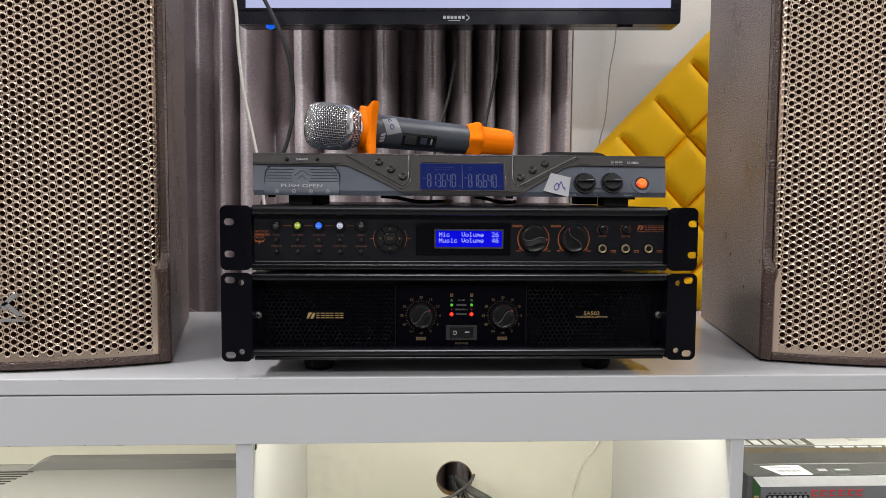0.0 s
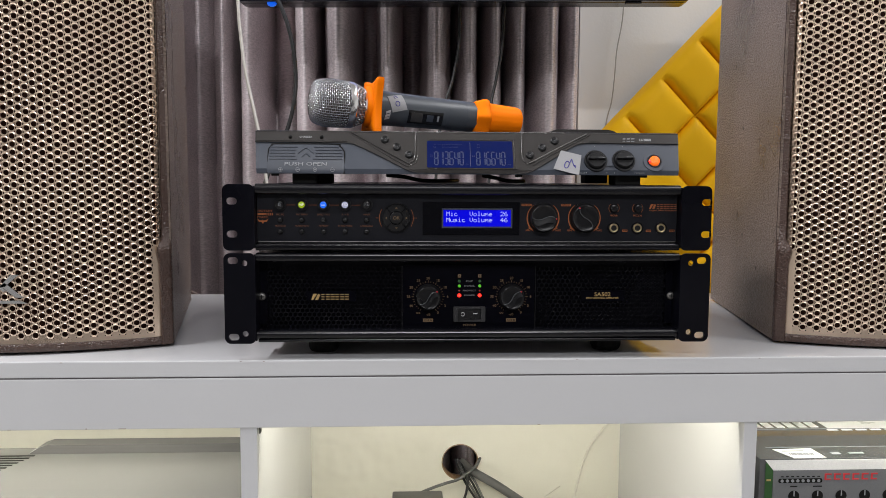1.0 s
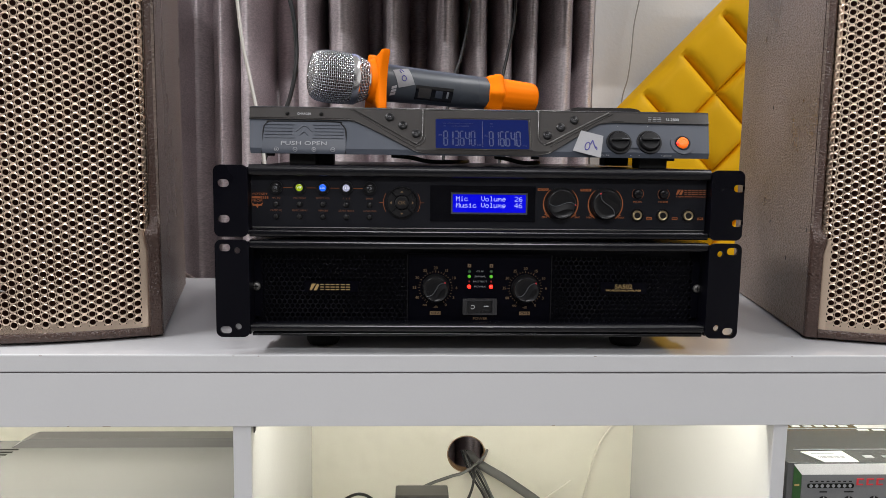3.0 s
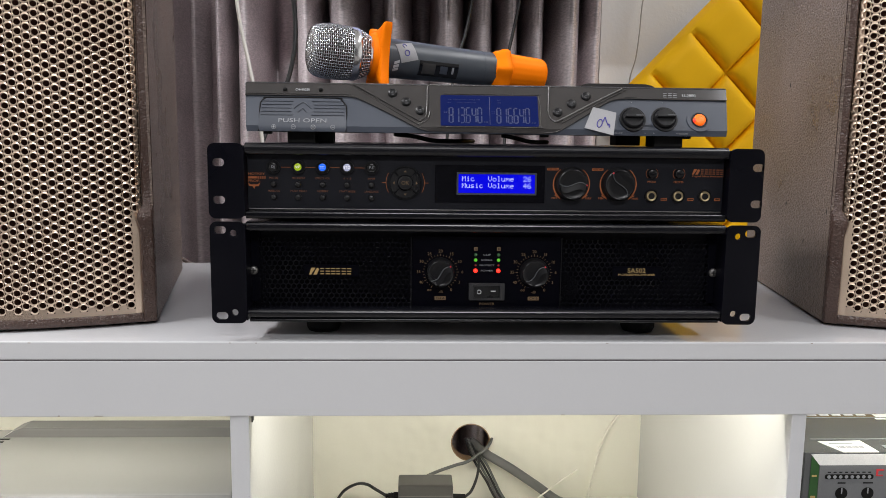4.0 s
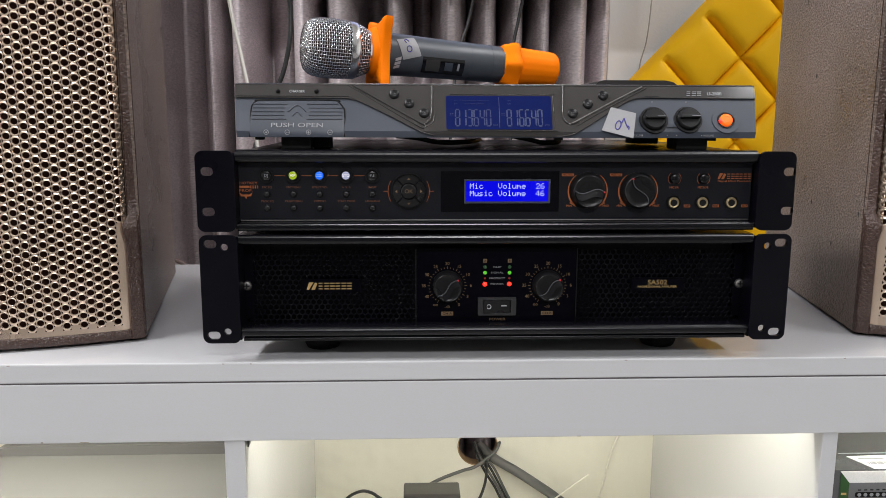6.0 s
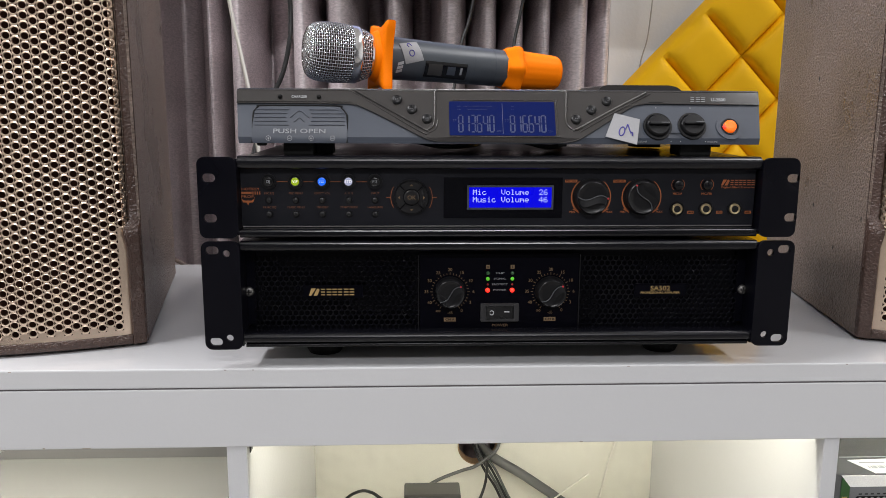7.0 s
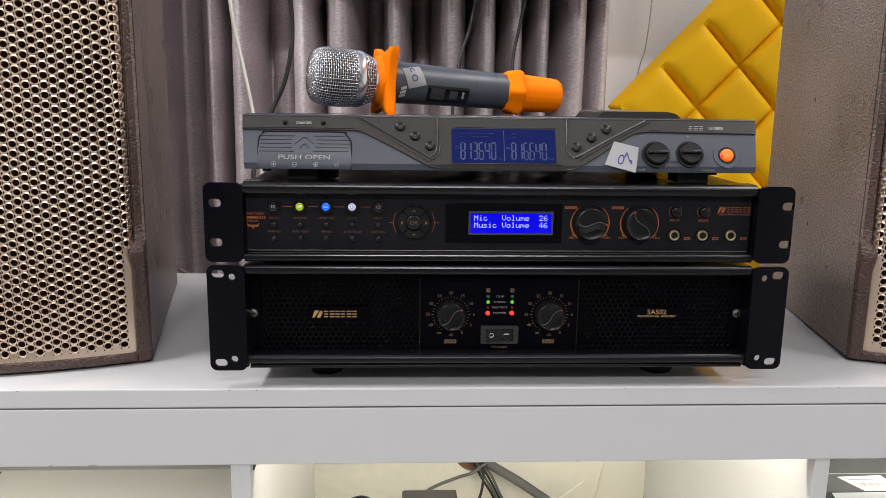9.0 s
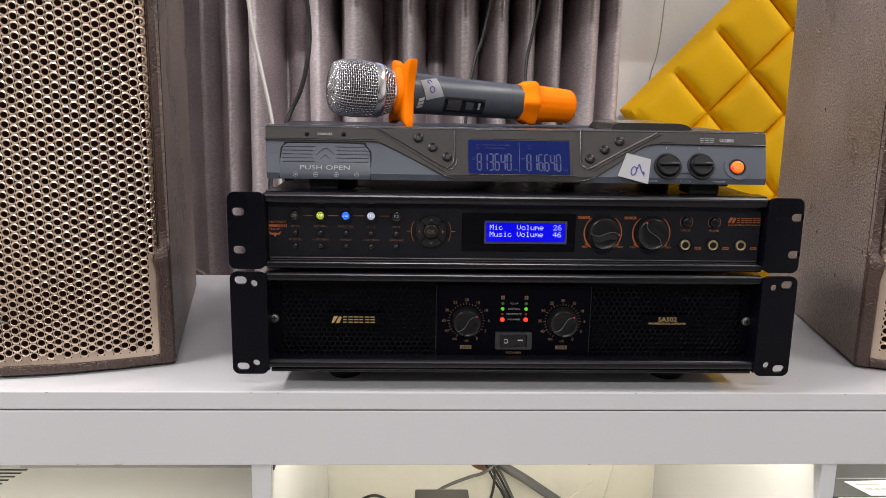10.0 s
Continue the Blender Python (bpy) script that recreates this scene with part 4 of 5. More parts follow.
    # volume knobs with their printed sweeps
    for x, turn, tag, lx in ((0.0735, -8, "MIC VOL", 0.0567), (0.1153, 118, "MUSIC VOL", 0.0965)):
        z = 0.1416
        wave_knob(pr, x, F, z, 0.0140, 0.0085, turn, True)
        part("knob_collar", prism(circle(x, z, 0.0154, 44), F - 0.0008, F, [circle(x, z, 0.0146, 44)]), KNOB, pr)
        for s in (-1, 1):
            n = 16
            out = [(x + s * (0.0163 + 0.0005 * i / n) * math.sin(radians(38 + 92 * i / n)), z + (0.0163 + 0.0005 * i / n) * math.cos(radians(38 + 92 * i / n))) for i in range(n + 1)]
            inn = [(x + s * (0.0158 - 0.0004 * i / n) * math.sin(radians(38 + 92 * i / n)), z + (0.0158 - 0.0004 * i / n) * math.cos(radians(38 + 92 * i / n))) for i in range(n, -1, -1)]
            part("print_sweep", prism(out + inn, F - 0.0003, F), ORANGE_INK, pr)
            a = radians(130)
            tipx, tipz = x + s * 0.0163 * math.sin(a), z + 0.0163 * math.cos(a)
            part("print_arrow", prism([(tipx + s * 0.0026, tipz + 0.0004), (tipx - s * 0.0012, tipz + 0.0014), (tipx - s * 0.003, tipz - 0.003)], F - 0.0003, F), ORANGE_INK, pr)
        plate("label_box", lx - 0.005, lx + 0.005, 0.1534, 0.1556, F, ORANGE_INK, pr, 0.0003)
        lettering(tag, lx, F - 0.0004, 0.1545, 0.0015, PANEL_BLACK, pr, 0.0085)
        lettering("MIN", x - 0.0150, F, 0.1290, 0.0019, ORANGE_INK, pr)
        lettering("MAX", x + 0.0155, F, 0.1290, 0.0019, ORANGE_INK, pr)
    for i in range(3):
        x = 0.1453 + 0.0242 * i
        z = 0.1316
        j = part("jack_collar", prism(circle(x, z, 0.0062, 32), F - 0.0008, F, [circle(x, z, 0.0052, 32)]), KNOB, pr)
        part("jack_ring", lathe([(F, 0.0046), (F - 0.0016, 0.0045), (F - 0.0021, 0.0040), (F - 0.0018, 0.0029), (F - 0.0002, 0.0026)], 28, "y", (x, 0, z)), GOLD, j, "gold-plated microphone jack", True)
        part("jack_bore", lathe([(F - 0.0004, 0.00275), (F - 0.0017, 0.00275)], 20, "y", (x, 0, z)), RUBBER, j)
        frame_box(pr, x + 0.0116, F, 0.1288, 0.0052, 0.0022, ORANGE_INK)
        bars(pr, x + 0.0116, F, 0.1288, 0.0036, 0.0010, 3, ORANGE_INK)
        if i < 2:
            z = 0.1515
            k = part("trim_knob", lathe([(F, 0.0042), (F - 0.003, 0.0040), (F - 0.0035, 0.0034)], 24, "y", (x, 0, z)), KNOB, pr, "", True)
            part("knob_slot", box(x - 0.003, x + 0.003, F - 0.0041, F - 0.0034, z - 0.0005, z + 0.0005), BLACK_SATIN, k)
            lettering(("MIC1/A", "MIC2/3B")[i], x, F, 0.1441, 0.0018, ORANGE_INK, pr)
            for s in (-1, 1):
                arc = [(x + s * 0.0055 * math.cos(radians(a)), z + 0.0055 * math.sin(radians(a))) for a in range(-50, 51, 10)]
                arc2 = [(x + s * 0.0052 * math.cos(radians(a)), z + 0.0052 * math.sin(radians(a))) for a in range(50, -51, -10)]
                part("print_arc", prism(arc + arc2, F - 0.0003, F), ORANGE_INK, pr)
    swoosh(pr, 0.1812, F, 0.1534, 0.0048, ORANGE_INK)
    bars(pr, 0.1996, F, 0.1534, 0.0210, 0.0044, 6, ORANGE_INK, "brand_mark", "orange brand mark of plain bars")
    lettering("Digital Effect Processor", 0.1958, F, 0.1494, 0.0014, ORANGE_INK, pr, 0.0285)


build_processor()


# ---- wireless receiver ----
def fy(z):
    """Depth of the receiver's curved front at height z."""
    pts = ((0.1845, 0.0078), (0.1895, 0.0078), (0.2262, 0.0272), (0.2285, 0.0322))
    for (a, ya), (b, yb) in zip(pts, pts[1:]):
        if z <= b:
            return ya + (yb - ya) * (z - a) / (b - a)
    return pts[-1][1]


def on_face(outline, proud, depth=0.0, holes=(), bm=None):
    """A plate that follows the receiver's front, standing proud of it."""
    b = bmesh.new()
    edges = []
    for loop in (outline, *holes):
        vs = [b.verts.new((x, 0, z)) for x, z in loop]
        edges += [b.edges.new((vs[i], vs[(i + 1) % len(vs)])) for i in range(len(vs))]
    bmesh.ops.triangle_fill(b, use_beauty=True, edges=edges)
    for z in (0.1895,):
        bmesh.ops.bisect_plane(b, geom=b.verts[:] + b.edges[:] + b.faces[:], plane_co=(0, 0, z), plane_no=(0, 0, 1))
    r = bmesh.ops.extrude_face_region(b, geom=b.faces[:])["geom"]
    back = {g for g in r if isinstance(g, bmesh.types.BMVert)}
    for v in b.verts:
        v.co.y = fy(v.co.z) - (0 if v in back else proud) + (depth if v in back else 0)
    bmesh.ops.recalc_face_normals(b, faces=b.faces)
    return b


def on_line(pts, proud, r):
    return sweep([(x, fy(z) - proud, z) for x, z in pts], r, 8, 4)


LIT = {"0": "abcdef", "1": "bc", "3": "abcdg", "4": "bcfg", "6": "acdefg", "8": "abcdefg"}


def segments(parent, text, x, width):
    """Seven-segment figures on the receiver's display."""
    n = len(text.replace(".", ""))
    step = width / n
    w, h, z0, t = step * 0.66, 0.0128, 0.1940, 0.00028
    for ch in text:
        if ch == ".":
            part("figure", on_face([(x - 0.0009, z0), (x - 0.0003, z0), (x - 0.0003, z0 + 0.0006), (x - 0.0009, z0 + 0.0006)], 0.0024), LCD_DIGIT, parent)
            continue
        bars_at = {"a": (0, w, h, h), "d": (0, w, 0, 0), "g": (0, w, h / 2, h / 2), "f": (0, 0, h / 2, h), "b": (w, w, h / 2, h), "e": (0, 0, 0, h / 2), "c": (w, w, 0, h / 2)}
        bm = bmesh.new()
        for k in LIT[ch]:
            a, b, c, d = bars_at[k]
            for o in (-0.0003, 0.0003):
                if a == b:
                    pts = [(x + a + o - t / 2, z0 + c + 0.0004), (x + a + o + t / 2, z0 + c + 0.0004), (x + a + o + t / 2, z0 + d - 0.0004), (x + a + o - t / 2, z0 + d - 0.0004)]
                else:
                    pts = [(x + a + 0.0004, z0 + c + o - t / 2), (x + b - 0.0004, z0 + c + o - t / 2), (x + b - 0.0004, z0 + c + o + t / 2), (x + a + 0.0004, z0 + c + o + t / 2)]
                src = on_face(pts, 0.0024)
                tmp = bpy.data.meshes.new("segment")
                src.to_mesh(tmp)
                src.free()
                bm.from_mesh(tmp)
                bpy.data.meshes.remove(tmp)
        part("figure", bm, LCD_DIGIT, parent)
        x += step


def build_receiver():
    rc = thing("wireless_receiver", "grey wireless microphone receiver with blue display on rubber feet", "receiver")
    prof = [(fy(z), z) for z in (0.1845, 0.1895, 0.2262)] + [(0.0305, 0.2272), (0.045, 0.2272), (0.046, 0.2246), (0.19, 0.2246), (0.19, 0.1845)]
    bm = bmesh.new()
    a = [bm.verts.new((-0.2095 - (z - 0.1845) * 0.1, y, z)) for y, z in prof]
    b = [bm.verts.new((0.2085 + (z - 0.1845) * 0.12, y, z)) for y, z in prof]
    for i in range(len(a)):
        bm.faces.new((a[i], a[(i + 1) % len(a)], b[(i + 1) % len(a)], b[i]))
    bm.faces.new(a)
    bm.faces.new(b)
    bmesh.ops.recalc_face_normals(bm, faces=bm.faces)
    part("case", bm, BLUE_GREY, rc)
    up = [(-0.2133, 0.2264), (-0.2126, 0.2157), (-0.1234, 0.2153), (-0.116, 0.2140), (-0.105, 0.2095), (-0.0873, 0.2009), (-0.064, 0.1893), (-0.0536, 0.1862), (0.0465, 0.1852), (0.057, 0.1866), (0.067, 0.1912), (0.0998, 0.2106), (0.109, 0.2150), (0.119, 0.2166), (0.2122, 0.2162), (0.2132, 0.2266)]
    part("smoked_panel", on_face(up, 0.0012), SMOKE, rc, "glossy smoked upper front panel")
    part("top_cover", box(-0.2128, 0.2128, 0.031, 0.0455, 0.2270, 0.2276, 0.0002), SMOKE, rc)
    part("panel_lip", on_line([(-0.2128, 0.2160), (-0.17, 0.2159), (-0.1234, 0.2156), (-0.114, 0.2136), (-0.0873, 0.2012), (-0.064, 0.1896), (-0.0536, 0.1865)], 0.0012, 0.0005), SMOKE, rc, "", True)
    part("panel_lip", on_line([(0.0465, 0.1855), (0.057, 0.1869), (0.067, 0.1915), (0.0998, 0.2109), (0.109, 0.2153), (0.119, 0.2169), (0.16, 0.2167), (0.212, 0.2165)], 0.0012, 0.0005), SMOKE, rc, "", True)
    part("top_edge", on_line([(-0.2130, 0.2261), (-0.10, 0.2262), (0.0, 0.2262), (0.10, 0.2263), (0.2130, 0.2264)], 0.0004, 0.0008), SMOKE, rc, "", True)
    # battery charger door
    d0, d1 = -0.1993, -0.1246
    out = [(d0, 0.1848), (d0, 0.206), (d0 + 0.0012, 0.2105), (d0 + 0.004, 0.2130), (d0 + 0.008, 0.2138), (d1 - 0.010, 0.2138), (d1 - 0.005, 0.2120), (d1 - 0.0015, 0.2085), (d1, 0.204), (d1, 0.1848)]
    door = part("charger_door", on_face(out, 0.0006), BLUE_GREY, rc, "", True)
    part("door_gap", on_line(out, 0.0006, 0.0006), RUBBER, door)
    for k in range(5):
        z = 0.2108 - 0.0030 * k
        for x0, x1 in ((d0 + 0.0015 + 0.0004 * (k == 0), -0.1712 + 0.0006 * (k - 2) ** 2 - 0.002), (-0.1545 - 0.0006 * (k - 2) ** 2 + 0.002, d1 - 0.002 - 0.004 * (k == 0))):
            part("grip_rib", on_line([(x0, z), ((x0 + x1) / 2, z), (x1, z)], 0.0008, 0.0005), BLUE_GREY, door)
    for zc, w in ((0.2088, 0.0075), (0.2035, 0.0038)):
        part("chevron", on_line([(-0.1625 - w, zc - 0.0042 * w / 0.0075), (-0.1625, zc + 0.001), (-0.1625 + w, zc - 0.0042 * w / 0.0075)], 0.0008, 0.0006), BLUE_GREY, door)
    lettering("PUSH OPEN", -0.1620, fy(0.1939) - 0.0012, 0.1939, 0.0040, GREY_INK, door, 0.041, 27.9)
    for i, x in enumerate((-0.1863, -0.1696, -0.1527, -0.1358)):
        z = 0.1885
        y = fy(z) - 0.0009
        part("print_ring", prism(circle(x, z, 0.0020, 18), y - 0.0002, y, [circle(x, z, 0.0017, 18)]), WHITE_INK, door)
        part("print_bar", box(x - 0.0011, x + 0.0011, y - 0.0002, y, z - 0.0002, z + 0.0002), WHITE_INK, door)
        if i in (0, 2):
            part("print_bar", box(x - 0.0002, x + 0.0002, y - 0.0004, y, z - 0.0011, z + 0.0011), WHITE_INK, door)
    lean = 27.9
    for x in (-0.1786, -0.1477):
        led(rc, x, fy(0.2208) - 0.0010, 0.2208, 0.0019, RUBBER, "unlit charger indicator")
    lettering("CHARGER", -0.1633, fy(0.2208) - 0.0018, 0.2208, 0.0022, WHITE_INK, rc, 0.0125, lean)
    for x0, x1 in ((-0.2122, -0.1335),):
        part("panel_ridge", on_line([(x0, 0.2172), ((x0 + x1) / 2, 0.2172), (x1, 0.2172), (x1 + 0.012, 0.2171)], 0.0014, 0.00045), SMOKE, rc, "", True)
    # key channels
    part("key_channel", on_line([(-0.1185, 0.2262), (-0.066, 0.1975), (-0.0605, 0.1958), (-0.0562, 0.1985), (-0.0548, 0.203), (-0.0543, 0.214), (-0.0542, 0.2258)], 0.0014, 0.0010), SMOKE, rc, "", True)
    part("key_channel", on_line([(-0.1235, 0.2266), (-0.068, 0.1950), (-0.0605, 0.1932), (-0.0540, 0.1965), (-0.0522, 0.203)], 0.0012, 0.0007), SMOKE, rc, "", True)
    part("key_channel", on_line([(0.0533, 0.2260), (0.0524, 0.214), (0.0516, 0.203), (0.0535, 0.1978), (0.0585, 0.1958), (0.0640, 0.1978)], 0.0014, 0.0009), SMOKE, rc, "", True)
    part("bright_edge", on_line([(0.0560, 0.1962), (0.0600, 0.1966), (0.0900, 0.2118), (0.1188, 0.2257)], 0.0014, 0.0008), STEEL, rc, "bright polished diagonal edge", True)
    part("bright_edge", on_line([(0.0620, 0.1940), (0.0900, 0.2090), (0.1225, 0.2250)], 0.0014, 0.0005), SMOKE, rc, "", True)
    for x, z in ((-0.0850, 0.2177), (-0.0729, 0.2102), (-0.0608, 0.2027), (0.0596, 0.2028), (0.0726, 0.2104), (0.0857, 0.2173)):
        y = fy(z) + 0.001
        k = part("setting_key", lathe([(0, 0.0041), (-0.0032, 0.0041), (-0.0040, 0.0034), (-0.0041, 0.0012)], 24, "y"), KNOB, rc, "", True)
        k.matrix_world = pose(x, y, z, -26)
        bars(k, 0, -0.0041, 0, 0.0026, 0.0008, 2, GREY_INK, "key_mark")
    # display
    part("display_window", on_face(rounded(-0.0490, 0.0490, 0.1898, 0.2232, 0.0025), 0.0016), SMOKE, rc, "", True)
    part("display", on_face(rounded(-0.0430, 0.0424, 0.1912, 0.2178, 0.0012), 0.0021), LCD_DIM, rc, "dim blue segment display", True)
    part("window_edge", on_line([(-0.0400, 0.2190), (0.0, 0.2190), (0.0420, 0.2190), (0.0440, 0.2175), (0.0442, 0.1925), (0.0425, 0.1905), (0.0, 0.1904), (-0.0420, 0.1905)], 0.0018, 0.0004), SMOKE, rc, "", True)
    for x, s in ((-0.0205, "813.640"), (0.0212, "816.640")):
        segments(rc, s, x - 0.0150, 0.0300)
        bars(rc, x - 0.0181, fy(0.2005) - 0.0022, 0.2030, 0.0032, 0.0016, 2, LCD_DIGIT, "segment_mark")
        bars(rc, x + 0.0173, fy(0.1945) - 0.0022, 0.1945, 0.0040, 0.0012, 3, LCD_DIGIT, "segment_mark")
    for z in (0.2140, 0.2115):
        for x, w, n in ((-0.0350, 0.003, 2), (-0.020, 0.024 if z > 0.213 else 0.016, 12), (0.0085, 0.003, 2)):
            bars(rc, x, fy(z) - 0.0023, z, w, 0.0007, n, LCD_DIGIT, "segment_mark")
    part("segment_line", on_face([(-0.0002, 0.1925), (0.0001, 0.1925), (0.0001, 0.2165), (-0.0002, 0.2165)], 0.0024), LCD_DIGIT, rc)
    # volume knobs and power key
    tilt = -27.9
    for x, z in ((0.1257, 0.1983), (0.1539, 0.1987)):
        at = pose(x, fy(z), z, tilt)
        w = part("knob_well", prism(circle(0, 0, 0.0116, 36), -0.0018, 0.002, [circle(0, 0, 0.0101, 36)]), KNOB, rc)
        w.matrix_world = at
        w = part("well_floor", lathe([(0.002, 0.0099), (-0.0012, 0.0099)], 36, "y"), RUBBER, rc)
        w.matrix_world = at
        k = part("volume_knob", lathe([(-0.001, 0.0092), (-0.0042, 0.0090), (-0.0052, 0.0083), (-0.0053, 0.003)], 36, "y"), KNOB, rc, "", True)
        k.matrix_world = at
        part("finger_bar", box(-0.0080, 0.0081, -0.0086, -0.0052, -0.0013, 0.0011, 0.0006), KNOB, k)
        part("pointer", box(0.001, 0.0078, -0.0090, -0.0086, -0.0003, 0.0), GREY_INK, k)
        led(rc, x + 0.0005, fy(0.2135) - 0.0002, 0.2135, 0.0004, WHITE_INK, "")
        for dx in (-0.010, 0.0105):
            led(rc, x + dx, fy(0.187) - 0.0001, 0.1868, 0.0004, WHITE_INK, "")
    part("well_bridge", on_face(rounded(0.1340, 0.1456, 0.1935, 0.2035, 0.002), 0.0010), BLUE_GREY, rc)
    lettering("VOLUME", 0.1700, fy(0.1865) - 0.0003, 0.1865, 0.0016, GREY_INK, rc)
    lettering("VOLUME", 0.1120, fy(0.1865) - 0.0003, 0.1865, 0.0016, GREY_INK, rc)
    x, z = 0.1852, 0.1984
    at = pose(x, fy(z), z, tilt)
    w = part("power_dish", prism(circle(0, 0, 0.0112, 36), -0.0009, 0.001, [circle(0, 0, 0.0072, 36)]), BLUE_GREY, rc)
    w.matrix_world = at
    w = part("power_collar", prism(circle(0, 0, 0.0071, 32), -0.0016, 0.001, [circle(0, 0, 0.0062, 32)]), KNOB, rc)
    w.matrix_world = at
    k = part("power_key", lathe([(0, 0.0053), (-0.0026, 0.0051), (-0.0034, 0.0043), (-0.0036, 0.001)], 32, "y"), LED_ORANGE, rc, "glowing orange power key", True)
    k.matrix_world = at
    part("key_ring", prism(circle(0, 0, 0.0030, 20), -0.0039, -0.0035, [circle(0, 0, 0.0022, 20)]), LED_ORANGE, k)
    part("key_side_glow", lathe([(-0.0004, 0.0019), (-0.0030, 0.0018), (-0.0034, 0.0012)], 14, "y", (-0.0043, 0, -0.0008)), LED_RED, k, "red lit edge of the key")
    bars(rc, 0.1616, fy(0.2203) - 0.0021, 0.2203, 0.0130, 0.0036, 3, WHITE_INK, "brand_mark", "white brand mark of plain bars")
    lettering("U-2800", 0.1782, fy(0.2201) - 0.0018, 0.2201, 0.0030, WHITE_INK, rc, 0.0118, lean)
    part("pairing_slot", on_face(rounded(0.1205, 0.1318, 0.2172, 0.2184, 0.0004), 0.0016), RUBBER, rc)
    # stuck-on paper label with two pen strokes
    sx, sz, slope = 0.0980, 0.1965, 1 / math.cos(radians(27.9))
    flat = [(x - sx, (z - sz) * slope) for x, z in ((0.0913, 0.2083), (0.1116, 0.2035), (0.1073, 0.1837), (0.0822, 0.1899))]
    st = part("paper_sticker", prism(flat, -0.0018, -0.0014), PAPER, rc, "white paper sticker with blue handwriting")
    st.matrix_world = pose(sx, fy(sz), sz, tilt)

    def pen_on(pts):
        return sweep([(x - sx, -0.0019, (z - sz) * slope) for x, z in pts], 0.00045, 8, 4)

    part("pen_stroke", pen_on([(0.0960 + 0.0022 * math.cos(a * 0.7) + 0.001 * math.sin(a * 0.7), 0.1940 + 0.0034 * math.sin(a * 0.7)) for a in range(10)]), INK_BLUE, st)
    part("pen_stroke", pen_on([(0.0990, 0.1955), (0.1008, 0.1988), (0.1014, 0.1990), (0.1022, 0.1955), (0.1034, 0.1918)]), INK_BLUE, st)
    part("pen_stroke", pen_on([(0.1035, 0.1935), (0.1046, 0.1925), (0.1040, 0.1905)]), INK_BLUE, st)
    for x0, x1 in ((-0.1765, -0.1525), (0.1475, 0.1735)):
        for yy in (0.018, 0.15):
            part("rubber_foot", box(x0, x1, yy, yy + 0.026, 0.1747, 0.1846, 0.001), RUBBER, rc)
    part("rubber_foot", box(-0.1515, -0.138, 0.03, 0.05, 0.1747, 0.1846, 0.001), RUBBER, rc)
    for x in (-0.193, 0.1755, 0.049):
        part("clip_nub", box(x - 0.0035, x + 0.0035, 0.013, 0.02, 0.1822, 0.1848, 0.0008), RUBBER, rc)
    bm = prism([(0.086, 0.2246), (0.091, 0.2312), (0.096, 0.2326), (0.150, 0.2326), (0.157, 0.2312), (0.166, 0.2246)], 0.062, 0.15)
    bmesh.ops.bevel(bm, geom=bm.edges[:], offset=0.0006, segments=2, affect="EDGES")
    part("folded_antenna", bm, SMOKE, rc, "dark folded antenna lying on the case")


build_receiver()


